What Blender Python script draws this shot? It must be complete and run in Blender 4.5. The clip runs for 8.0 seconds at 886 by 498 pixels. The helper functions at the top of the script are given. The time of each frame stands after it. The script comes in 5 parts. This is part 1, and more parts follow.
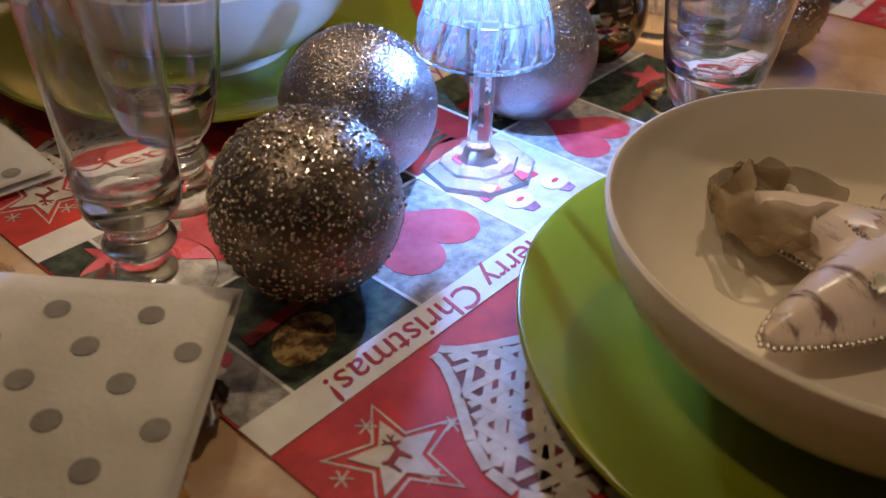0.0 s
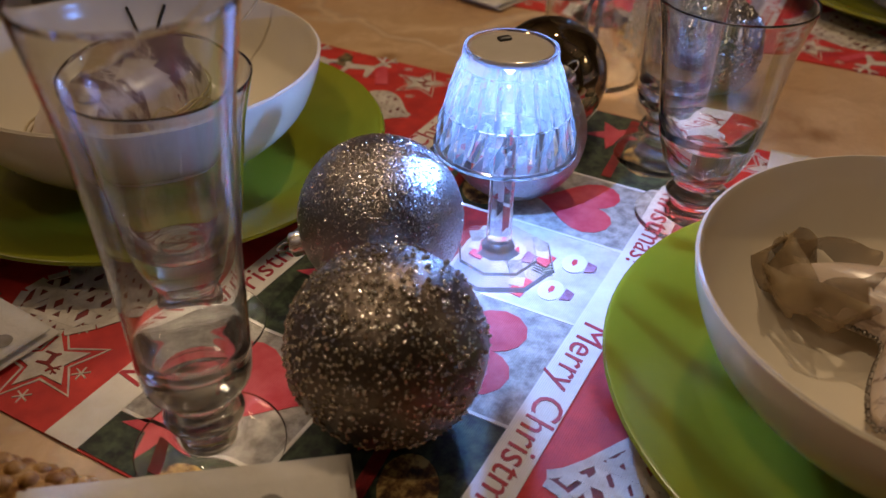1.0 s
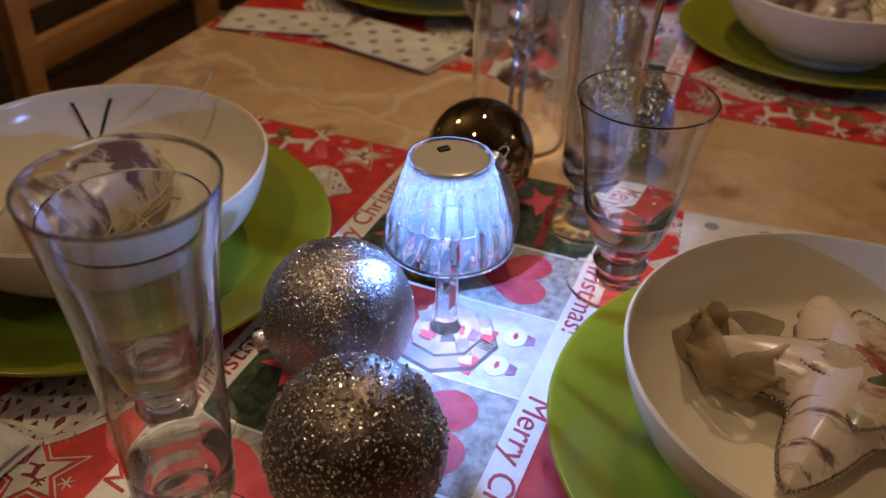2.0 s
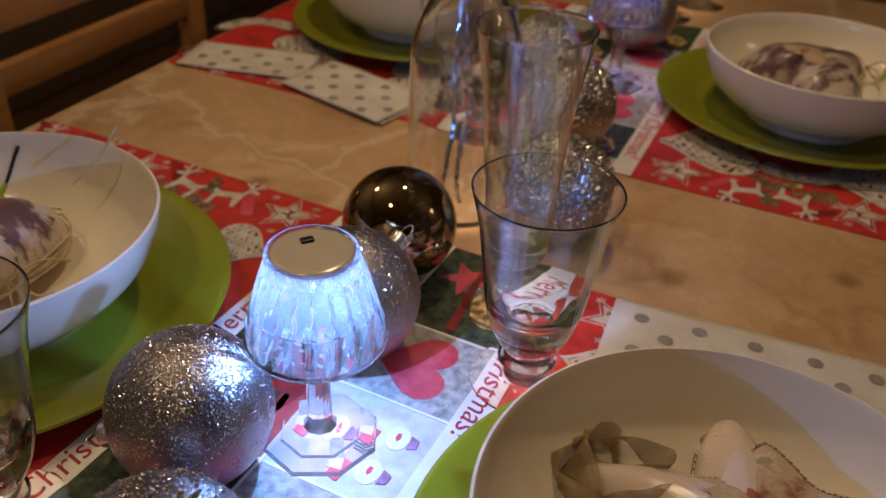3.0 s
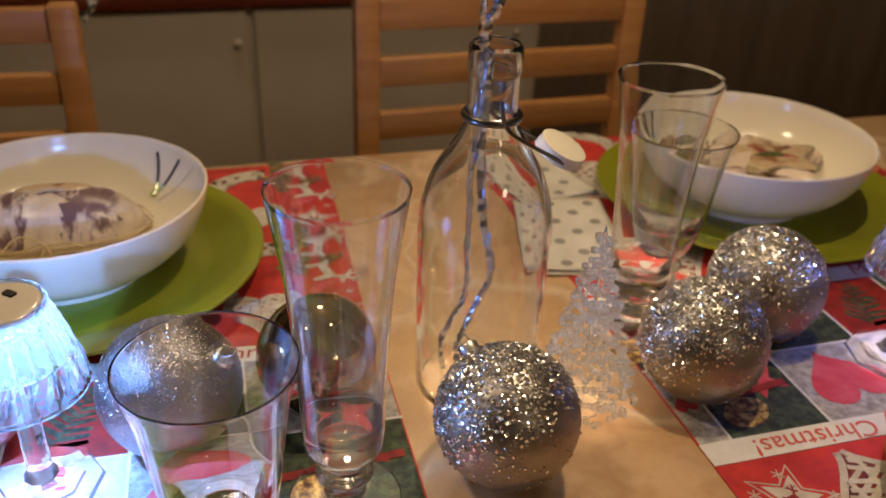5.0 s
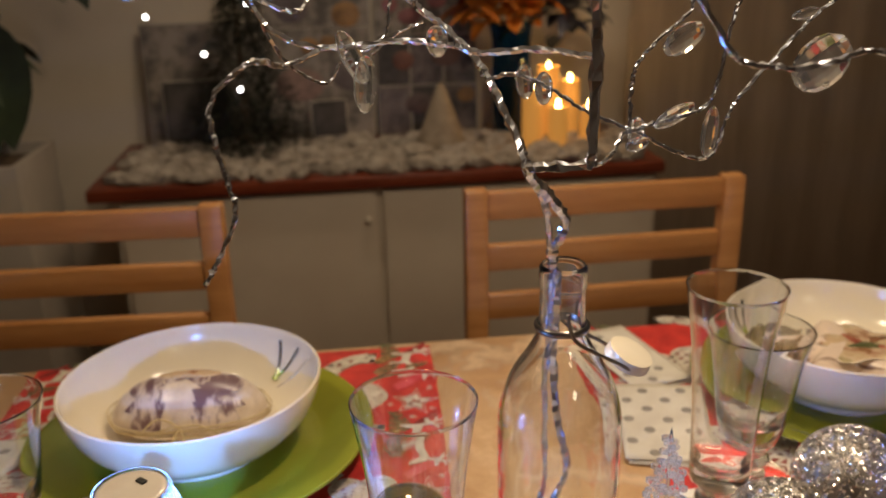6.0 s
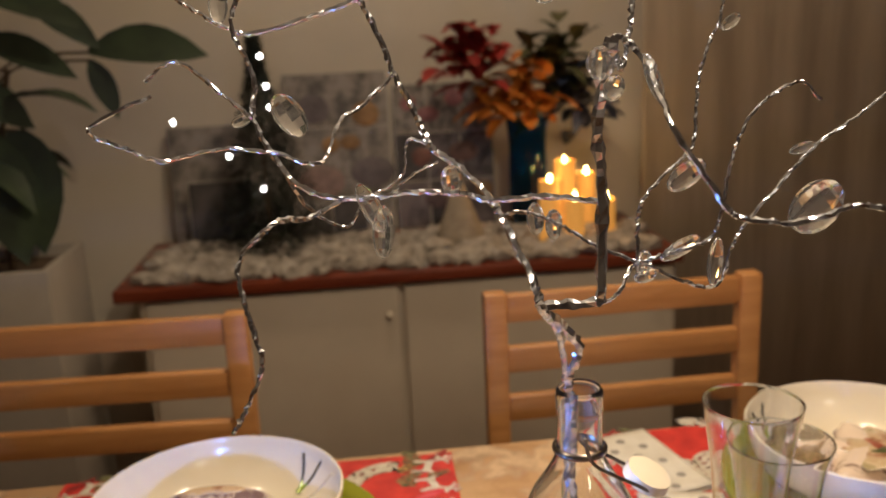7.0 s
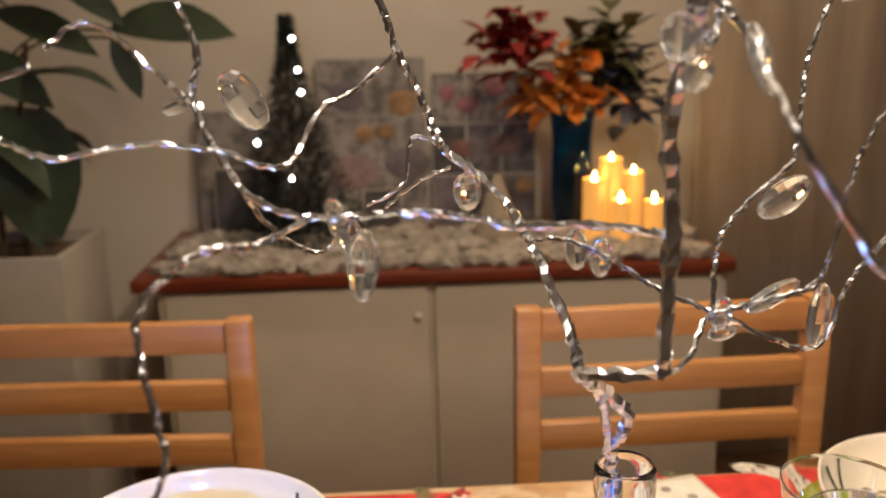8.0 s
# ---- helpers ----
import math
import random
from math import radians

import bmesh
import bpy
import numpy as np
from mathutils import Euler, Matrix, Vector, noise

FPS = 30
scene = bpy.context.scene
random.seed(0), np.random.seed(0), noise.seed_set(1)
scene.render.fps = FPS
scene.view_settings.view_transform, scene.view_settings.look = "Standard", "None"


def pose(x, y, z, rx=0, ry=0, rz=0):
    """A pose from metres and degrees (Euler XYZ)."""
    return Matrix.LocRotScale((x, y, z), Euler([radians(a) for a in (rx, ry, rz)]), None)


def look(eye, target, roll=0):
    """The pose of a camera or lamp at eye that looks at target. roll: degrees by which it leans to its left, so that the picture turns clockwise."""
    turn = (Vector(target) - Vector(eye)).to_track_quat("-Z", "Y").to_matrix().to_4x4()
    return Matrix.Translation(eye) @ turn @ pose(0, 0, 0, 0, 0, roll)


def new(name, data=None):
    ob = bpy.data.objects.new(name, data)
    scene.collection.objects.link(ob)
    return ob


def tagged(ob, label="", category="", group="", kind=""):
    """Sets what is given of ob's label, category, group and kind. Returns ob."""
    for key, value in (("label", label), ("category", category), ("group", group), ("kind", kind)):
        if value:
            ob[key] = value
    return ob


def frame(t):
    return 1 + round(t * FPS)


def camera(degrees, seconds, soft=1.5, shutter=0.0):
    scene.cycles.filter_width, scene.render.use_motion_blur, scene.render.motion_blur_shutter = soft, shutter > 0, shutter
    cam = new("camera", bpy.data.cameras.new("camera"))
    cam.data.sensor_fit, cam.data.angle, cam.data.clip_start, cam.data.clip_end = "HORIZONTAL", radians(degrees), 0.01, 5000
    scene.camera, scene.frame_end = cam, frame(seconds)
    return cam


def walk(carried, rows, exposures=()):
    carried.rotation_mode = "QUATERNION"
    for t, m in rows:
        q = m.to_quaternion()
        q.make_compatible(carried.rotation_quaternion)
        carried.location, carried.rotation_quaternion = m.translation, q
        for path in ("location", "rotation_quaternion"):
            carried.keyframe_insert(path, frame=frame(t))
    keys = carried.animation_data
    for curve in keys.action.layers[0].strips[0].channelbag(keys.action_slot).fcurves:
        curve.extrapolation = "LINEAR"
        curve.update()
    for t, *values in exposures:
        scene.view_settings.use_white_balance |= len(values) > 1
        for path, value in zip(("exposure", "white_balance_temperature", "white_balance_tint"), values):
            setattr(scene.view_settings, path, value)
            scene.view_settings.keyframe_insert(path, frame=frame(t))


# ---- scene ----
cam = camera(54.1, 8.0, soft=1.5)
PATH = [
    (0, (-0.2908, -0.1782, 0.2361), (0.3346, 0.3370, -0.3499), 1.38),
    (0.5, (-0.2965, -0.1058, 0.2523), (0.4145, 0.2766, -0.3379), 0.52),
    (1, (-0.3149, -0.0760, 0.2673), (0.4184, 0.2842, -0.3093), 1.39),
    (1.2, (-0.3284, -0.0662, 0.2833), (0.4145, 0.2577, -0.3024), 0.84),
    (2.3, (-0.3229, -0.0687, 0.3281), (0.4676, 0.1867, -0.2285), 1.79),
    (2.5, (-0.3081, -0.0647, 0.3268), (0.4918, 0.1471, -0.2348), 1.62),
    (3, (-0.2447, -0.1209, 0.3388), (0.5176, 0.2092, -0.2180), 3.09),
    (3.5, (-0.1483, -0.2235, 0.3448), (0.5714, 0.2014, -0.2044), 2.01),
    (4, (-0.0389, -0.2438, 0.3292), (0.6214, 0.2567, -0.2308), 4.33),
    (4.5, (0.0412, -0.2751, 0.3468), (0.6023, 0.3590, -0.1853), 3.64),
    (5, (0.1267, -0.3201, 0.3484), (0.3782, 0.5124, -0.1452), 2.39),
    (5.2, (0.1425, -0.3302, 0.3596), (0.3315, 0.5397, -0.0959), 0.81),
    (6.3, (0.1498, -0.3750, 0.4085), (0.2610, 0.5719, 0.1069), -1.67),
    (6.5, (0.1510, -0.3785, 0.4150), (0.2566, 0.5752, 0.1335), -2.15),
    (7, (0.1507, -0.3752, 0.4299), (0.2494, 0.5901, 0.1880), -2.68),
    (7.5, (0.1602, -0.3565, 0.4331), (0.2413, 0.6121, 0.1982), -2.10),
    (8, (0.1757, -0.2613, 0.4189), (0.2272, 0.7054, 0.1682), -1.28),
]
EXPOSURE = [(0.0, -0.36, 6250, 10), (0.5, -0.52, 6350, 10), (1.2, -0.72, 6550, 12), (2.3, -0.76, 6750, 12), (3.0, -0.72, 6700, 11), (3.5, -0.34, 6600, 9), (4.0, -0.22, 6700, 8), (4.5, -0.16, 6750, 7), (5.2, 0.12, 6250, 6), (6.3, 0.54, 5930, 7), (7.0, 0.82, 5880, 7), (7.5, 1.12, 5830, 7), (8.0, 1.38, 5730, 7)]
walk(cam, [(t, look(eye, target, roll)) for t, eye, target, roll in PATH], EXPOSURE)
cam.data.dof.use_dof = True
cam.data.dof.focus_distance, cam.data.dof.aperture_fstop = 0.41, 10.0


# ---- world and lamps ----
world = bpy.data.worlds.new("evening_room")
scene.world = world
world.use_nodes = True
world.node_tree.nodes["Background"].inputs[0].default_value = (1.0, 0.74, 0.50, 1)
world.node_tree.nodes["Background"].inputs[1].default_value = 0.005

WARM = (1.0, 0.745, 0.475)
COLD = (0.17, 0.40, 1.0)


def lamp(name, at, energy, colour, size):
    d = bpy.data.lights.new(name, "POINT")
    d.energy, d.color, d.shadow_soft_size = energy, colour, size
    ob = new(name, d)
    ob.location = at
    return ob


# added fill for the wall and sideboard, no fixture stands here
lamp("wall_lamp_light", (0.30, 1.22, 1.25), 11.0, WARM, 0.08)
# two more added fills without any lamp: faint from west, broad from south
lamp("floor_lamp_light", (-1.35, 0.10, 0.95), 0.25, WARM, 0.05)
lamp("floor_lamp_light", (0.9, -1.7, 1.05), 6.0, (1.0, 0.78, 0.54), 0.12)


def downlight(name, at, energy, colour, size, cone, blend):
    """A light that faces down out of its shade."""
    d = bpy.data.lights.new(name, "SPOT")
    d.energy, d.color, d.shadow_soft_size, d.spot_size, d.spot_blend = energy, colour, size, radians(cone), blend
    ob = new(name, d)
    ob.location = at
    return ob


downlight("pendant_bulb_light", (0.45, 0.101, 0.93), 13.8, WARM, 0.020, 150, 0.35)
ceiling_lamp = downlight("ceiling_lamp_light", (-0.55, 0.22, 1.40), 21, WARM, 0.045, 50, 0.50)
ceiling_lamp.matrix_world = look((-0.55, 0.22, 1.40), (0.52, -0.12, 0.0))
downlight("led_light", (0.026, 0.060, 0.1045), 1.10, COLD, 0.0008, 138, 0.25)
lamp("shade_glow_light", (0.026, 0.060, 0.100), 0.85, (0.145, 0.34, 1.0), 0.0007)
downlight("led_light", (0.563, 0.0555, 0.1065), 0.075, (0.18, 0.22, 1.0), 0.006, 140, 0.40)
lamp("shade_glow_light", (0.563, 0.0555, 0.100), 0.035, (0.14, 0.22, 1.0), 0.003)


# ---- materials ----
def mat(name, base, rough=0.5, metal=0.0, **kw):
    m = bpy.data.materials.new(name)
    m.use_nodes = True
    p = m.node_tree.nodes["Principled BSDF"]
    p.inputs["Base Color"].default_value = (*base, 1)
    p.inputs["Roughness"].default_value = rough
    p.inputs["Metallic"].default_value = metal
    for k, v in kw.items():
        p.inputs[k.replace("_", " ")].default_value = v
    return m


def bsdf(m):
    return m.node_tree.nodes["Principled BSDF"]


def node(m, kind, **kw):
    n = m.node_tree.nodes.new("ShaderNode" + kind)
    for k, v in kw.items():
        n.inputs[k].default_value = v
    return n


def link(m, a, ao, b, bi):
    m.node_tree.links.new(a.outputs[ao], b.inputs[bi])


def coords(m, stretch=(1, 1, 1)):
    co = node(m, "TexCoord")
    mp = node(m, "Mapping")
    mp.inputs["Scale"].default_value = stretch
    link(m, co, "Object", mp, "Vector")
    return mp


def ramp(m, a, out, stops):
    r = node(m, "ValToRGB")
    e = r.color_ramp.elements
    while len(e) < len(stops):
        e.new(0.5)
    for k, (pos, col) in enumerate(stops):
        e[k].position, e[k].color = pos, (*col, 1)
    link(m, a, out, r, "Fac")
    return r


def relief(m, vec, scale, strength, distance=0.001, detail=3.0):
    b = node(m, "TexNoise", Scale=scale, Detail=detail)
    link(m, vec, "Vector", b, "Vector")
    bu = node(m, "Bump", Strength=strength, Distance=distance)
    link(m, b, "Fac", bu, "Height")
    link(m, bu, "Normal", bsdf(m), "Normal")


def mottled(name, dark, light, scale, rough=0.5, bump=0.1, fine=0.0, metal=0.0, lo=0.35, hi=0.65, stretch=(1, 1, 1), **kw):
    """Colour that varies softly, over a fine relief."""
    m = mat(name, light, rough, metal, **kw)
    mp = coords(m, stretch)
    a = node(m, "TexNoise", Scale=scale, Detail=6.0, Roughness=0.6)
    link(m, mp, "Vector", a, "Vector")
    link(m, ramp(m, a, "Fac", [(lo, dark), (hi, light)]), "Color", bsdf(m), "Base Color")
    if bump:
        relief(m, mp, fine or scale * 12, bump)
    return m


def woven(name, dark, light, scale, lo=0.35, hi=0.65, third=None):
    """Printed woven ribbon cloth: blotchy print over fine crosswise ribs."""
    m = mat(name, light, 0.62)
    mp = coords(m)
    a = node(m, "TexNoise", Scale=scale, Detail=5.0, Roughness=0.65)
    link(m, mp, "Vector", a, "Vector")
    stops = [(lo, dark), (hi, light)]
    if third:
        stops.append((hi + 0.12, third))
    link(m, ramp(m, a, "Fac", stops), "Color", bsdf(m), "Base Color")
    w = node(m, "TexWave", Scale=330.0, Distortion=0.6)
    w.bands_direction = "Y"
    link(m, mp, "Vector", w, "Vector")
    bu = node(m, "Bump", Strength=0.35, Distance=0.0004)
    link(m, w, "Fac", bu, "Height")
    link(m, bu, "Normal", bsdf(m), "Normal")
    return m


def marbled():
    """Beige oilcloth with pale clouds, brown veins and a few darker spots."""
    m = mat("marbled_oilcloth", (0.5, 0.35, 0.2), 0.36)
    mp = coords(m)
    warp = node(m, "TexNoise", Scale=6.0, Detail=7.0)
    link(m, mp, "Vector", warp, "Vector")
    mix = node(m, "MixRGB", Fac=0.26)
    link(m, mp, "Vector", mix, "Color1")
    link(m, warp, "Color", mix, "Color2")
    a = node(m, "TexNoise", Scale=11.0, Detail=10.0, Roughness=0.68)
    link(m, mix, "Color", a, "Vector")
    base = ramp(m, a, "Fac", [(0.30, (0.38, 0.215, 0.105)), (0.48, (0.52, 0.33, 0.175)), (0.56, (0.56, 0.365, 0.20)), (0.70, (0.70, 0.50, 0.31))])
    v = node(m, "TexVoronoi", Scale=7.0)
    v.feature = "DISTANCE_TO_EDGE"
    link(m, mix, "Color", v, "Vector")
    veins = ramp(m, v, "Distance", [(0.0, (0.84, 0.78, 0.72)), (0.045, (1, 1, 1))])
    gate = node(m, "TexNoise", Scale=5.0, Detail=2.0)
    link(m, mp, "Vector", gate, "Vector")
    g = ramp(m, gate, "Fac", [(0.46, (0, 0, 0)), (0.60, (1, 1, 1))])
    mul = node(m, "MixRGB")
    mul.blend_type = "MULTIPLY"
    link(m, g, "Color", mul, "Fac")
    link(m, base, "Color", mul, "Color1")
    link(m, veins, "Color", mul, "Color2")
    v2 = node(m, "TexVoronoi", Scale=3.1)
    v2.feature = "DISTANCE_TO_EDGE"
    link(m, mix, "Color", v2, "Vector")
    pale = ramp(m, v2, "Distance", [(0.0, (0.80, 0.62, 0.43)), (0.045, (0, 0, 0))])
    add = node(m, "MixRGB", Fac=0.55)
    add.blend_type = "LIGHTEN"
    link(m, mul, "Color", add, "Color1")
    link(m, pale, "Color", add, "Color2")
    v3 = node(m, "TexVoronoi", Scale=6.5)
    link(m, mix, "Color", v3, "Vector")
    spots = node(m, "MixRGB", Fac=1.0)
    spots.blend_type = "MULTIPLY"
    link(m, add, "Color", spots, "Color1")
    link(m, ramp(m, v3, "Distance", [(0.0, (0.66, 0.58, 0.50)), (0.05, (0.74, 0.67, 0.60)), (0.11, (1, 1, 1))]), "Color", spots, "Color2")
    last = spots
    for at, size in (((0.2632, -0.0715, 0.0), 0.009), ((0.3195, -0.1812, 0.0), 0.008), ((0.235, 0.245, 0.0), 0.007)):
        off = node(m, "VectorMath")
        off.operation = "DISTANCE"
        off.inputs[1].default_value = at
        link(m, mp, "Vector", off, 0)
        rough = node(m, "TexNoise", Scale=140.0, Detail=3.0)
        link(m, mp, "Vector", rough, "Vector")
        wob = node(m, "Math")
        wob.operation = "MULTIPLY_ADD"
        wob.inputs[1].default_value = size * 0.9
        link(m, rough, "Fac", wob, 0)
        link(m, off, "Value", wob, 2)
        spot = ramp(m, wob, "Value", [(size * 0.9, (0.60, 0.50, 0.40)), (size * 2.0, (1, 1, 1))])
        knot = node(m, "MixRGB", Fac=1.0)
        knot.blend_type = "MULTIPLY"
        link(m, last, "Color", knot, "Color1")
        link(m, spot, "Color", knot, "Color2")
        last = knot
    link(m, last, "Color", bsdf(m), "Base Color")
    relief(m, mp, 260.0, 0.12, 0.0006)
    return m


def glitter(name, base, scale, spread, rough=0.22, metal=1.0):
    """A metal coat of tiny grains, each tilted its own way."""
    m = mat(name, base, rough, metal)
    mp = coords(m)
    v = node(m, "TexVoronoi", Scale=scale)
    link(m, mp, "Vector", v, "Vector")
    sub = node(m, "VectorMath")
    sub.operation = "SUBTRACT"
    sub.inputs[1].default_value = (0.5, 0.5, 0.5)
    link(m, v, "Color", sub, 0)
    sc = node(m, "VectorMath")
    sc.operation = "SCALE"
    sc.inputs["Scale"].default_value = spread
    link(m, sub, "Vector", sc, 0)
    geo = node(m, "NewGeometry")
    add = node(m, "VectorMath")
    add.operation = "ADD"
    link(m, geo, "Normal", add, 0)
    link(m, sc, "Vector", add, 1)
    nrm = node(m, "VectorMath")
    nrm.operation = "NORMALIZE"
    link(m, add, "Vector", nrm, 0)
    link(m, nrm, "Vector", bsdf(m), "Normal")
    return m


def glassy(name, tint=(1, 1, 1), rough=0.0, ior=1.47):
    m = mat(name, tint, rough)
    bsdf(m).inputs["Transmission Weight"].default_value = 1.0
    bsdf(m).inputs["IOR"].default_value = ior
    return m


def glowing(name, base, colour, strength):
    m = mat(name, base)
    bsdf(m).inputs["Emission Color"].default_value = (*colour, 1)
    bsdf(m).inputs["Emission Strength"].default_value = strength
    return m


CLOTH = marbled()
RED = woven("red_print", (0.40, 0.012, 0.010), (0.62, 0.035, 0.022), 45)
CREAM = woven("cream_print", (0.46, 0.40, 0.32), (0.68, 0.63, 0.54), 90)
STRIP = woven("white_strip_print", (0.70, 0.66, 0.60), (0.80, 0.78, 0.74), 50)
LINEN = woven("grey_linen_print", (0.22, 0.20, 0.18), (0.52, 0.49, 0.46), 160)
FIR = woven("dark_fir_print", (0.010, 0.014, 0.010), (0.075, 0.11, 0.05), 150, 0.4, 0.68)
OLIVE = woven("olive_sprig_print", (0.045, 0.05, 0.018), (0.26, 0.24, 0.11), 220, 0.38, 0.62)
PINK = woven("heart_print", (0.55, 0.03, 0.05), (0.66, 0.10, 0.13), 60)
BARKY = woven("cone_print", (0.04, 0.015, 0.008), (0.22, 0.11, 0.03), 150, 0.38, 0.48, (0.66, 0.46, 0.15))
SNOWY = woven("snow_print", (0.46, 0.42, 0.52), (0.72, 0.70, 0.76), 45)
DARKLINE = woven("dark_line_print", (0.07, 0.012, 0.01), (0.26, 0.03, 0.02), 120)
SHADE_RED = woven("dark_red_print", (0.16, 0.006, 0.006), (0.34, 0.015, 0.012), 60)
HAT = woven("plum_print", (0.20, 0.05, 0.10), (0.40, 0.22, 0.34), 200)
LETTER = mat("red_letter_print", (0.36, 0.015, 0.03), 0.6)
PALE_LETTER = mat("faded_red_letter_print", (0.62, 0.10, 0.07), 0.6)
NAPKIN = mottled("paper_napkin", (0.54, 0.49, 0.41), (0.64, 0.60, 0.52), 30, 0.85, 0.35, 380)
DOT = mottled("grey_dot", (0.22, 0.195, 0.17), (0.30, 0.27, 0.24), 90, 0.85, 0.3, 380)
LIME = mottled("lime_plastic", (0.186, 0.196, 0.010), (0.234, 0.243, 0.014), 9, 0.24, 0.02, 400)
PORCELAIN = mottled("white_porcelain", (0.78, 0.695, 0.545), (0.84, 0.765, 0.625), 7, 0.16, 0.008, 300)
BLUE_GLASS = glassy("blue_glass", (0.03, 0.25, 0.55))
BLACK = mat("black_plastic", (0.012, 0.012, 0.012), 0.4)
INK = mat("black_glaze", (0.015, 0.015, 0.014), 0.2)
LEAFGLAZE = mat("green_glaze", (0.30, 0.42, 0.03), 0.2)
DISC = mottled("pearl_plastic", (0.62, 0.55, 0.47), (0.72, 0.65, 0.57), 30, 0.18, 0.02, metal=0.2)
WOOD = mottled("beech_wood", (0.42, 0.185, 0.055), (0.56, 0.27, 0.090), 7, 0.42, 0.06, 90, stretch=(1, 9, 9))
MAHOGANY = mottled("mahogany_board", (0.12, 0.022, 0.010), (0.20, 0.042, 0.016), 7, 0.34, 0.05, 90, stretch=(1, 9, 9))
CABINET = mottled("painted_cabinet", (0.58, 0.50, 0.40), (0.66, 0.58, 0.47), 3, 0.5, 0.06, 60)
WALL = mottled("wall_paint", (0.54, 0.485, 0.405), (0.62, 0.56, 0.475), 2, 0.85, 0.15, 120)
# cream wall paint with shade put into its colour, to cut bounced light
DARKENED_WALL = mottled("darkened_wall_paint", (0.24, 0.20, 0.16), (0.30, 0.255, 0.205), 2, 0.85, 0.15, 120)
CURTAIN = mottled("taupe_curtain", (0.42, 0.340, 0.250), (0.50, 0.410, 0.305), 6, 0.8, 0.2, 300, stretch=(8, 8, 0.6))
FLOOR = mottled("wood_floor", (0.10, 0.05, 0.025), (0.18, 0.10, 0.05), 5, 0.5, 0.05, stretch=(1, 8, 1))
FELT = mottled("white_felt", (0.24, 0.19, 0.14), (0.34, 0.28, 0.21), 40, 0.9, 0.3, 200)
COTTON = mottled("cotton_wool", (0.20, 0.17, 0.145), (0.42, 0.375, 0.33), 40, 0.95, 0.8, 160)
PLANTER = mottled("white_planter", (0.32, 0.285, 0.24), (0.40, 0.36, 0.31), 4, 0.5, 0.04)
LEAF = mottled("dark_leaf", (0.012, 0.022, 0.010), (0.03, 0.05, 0.02), 12, 0.55, 0.1)
STEM = mottled("brown_stem", (0.05, 0.03, 0.018), (0.10, 0.065, 0.035), 30, 0.8, 0.3)
NEEDLE = mottled("fir_needle", (0.005, 0.008, 0.005), (0.018, 0.026, 0.014), 40, 0.7, 0.0)
SILVER = mat("polished_silver", (0.66, 0.69, 0.78), 0.20, 1.0)
STEEL = mat("steel_wire", (0.55, 0.53, 0.50), 0.25, 1.0)
IRON = mat("dark_steel_wire", (0.20, 0.18, 0.16), 0.28, 1.0)
BRONZE = mat("tarnished_silver_cord", (0.26, 0.22, 0.18), 0.36, 1.0)
GRAIN = mat("silver_grain", (0.66, 0.59, 0.49), 0.11, 1.0)
FLAKE = mat("silver_flake", (0.93, 0.90, 0.85), 0.25, 1.0)
FROST = glitter("fine_silver_glitter", (0.36, 0.33, 0.335), 1700.0, 0.55, 0.30)
SATIN = glitter("satin_silver", (0.23, 0.185, 0.155), 1800.0, 0.30, 0.38)
COARSE = glitter("coarse_silver_glitter", (0.36, 0.32, 0.285), 1500.0, 0.28, 0.36)
MIRROR = mat("smoked_mirror", (0.33, 0.25, 0.15), 0.035, 1.0)
BIRCH = mottled("birch_bark_paper", (0.17, 0.10, 0.085), (0.68, 0.55, 0.45), 46, 0.24, 0.35, 150, lo=0.36, hi=0.44, stretch=(0.35, 2.6, 1))
PLUM_BARK = mottled("plum_bark_paper", (0.15, 0.085, 0.095), (0.58, 0.48, 0.42), 34, 0.28, 0.3, 150, lo=0.46, hi=0.56, stretch=(2.2, 0.7, 1))
CREAM_BARK = mottled("cream_bark_paper", (0.50, 0.40, 0.31), (0.72, 0.62, 0.52), 40, 0.28, 0.3, 150, stretch=(1.5, 0.7, 1))
DECAL = mottled("painted_decal", (0.26, 0.13, 0.06), (0.50, 0.37, 0.22), 40, 0.24, 0.1, 200, lo=0.36, hi=0.55)
tones = DECAL.node_tree.nodes["Color Ramp"].color_ramp.elements
for pos, col in ((0.40, (0.40, 0.24, 0.15)), (0.45, (0.52, 0.38, 0.24)), (0.56, (0.60, 0.47, 0.32)), (0.62, (0.34, 0.28, 0.15))):
    tones.new(pos).color = (*col, 1)
PAINT_GREEN = mottled("green_painting", (0.05, 0.055, 0.02), (0.17, 0.17, 0.07), 90, 0.24, 0.1)
PAINT_RED = mottled("red_painting", (0.20, 0.05, 0.03), (0.45, 0.17, 0.10), 90, 0.24, 0.1)
PAINT_BROWN = mottled("brown_painting", (0.08, 0.035, 0.015), (0.25, 0.12, 0.06), 90, 0.24, 0.1)
ORGANZA = mottled("beige_organza", (0.30, 0.20, 0.095), (0.48, 0.35, 0.19), 60, 0.45, 0.3, 300)
sheer = node(ORGANZA, "BsdfTransparent")
veil = node(ORGANZA, "MixShader", Fac=0.55)
link(ORGANZA, bsdf(ORGANZA), 0, veil, 1)
link(ORGANZA, sheer, 0, veil, 2)
link(ORGANZA, veil, 0, ORGANZA.node_tree.nodes["Material Output"], "Surface")
RAFFIA = mottled("raffia", (0.46, 0.36, 0.20), (0.62, 0.52, 0.33), 80, 0.7, 0.2)
LED = glowing("led_chip", (1, 1, 1), (0.55, 0.70, 1.0), 90.0)
FAIRY = glowing("fairy_light", (1, 1, 1), (1.0, 0.93, 0.82), 9.0)
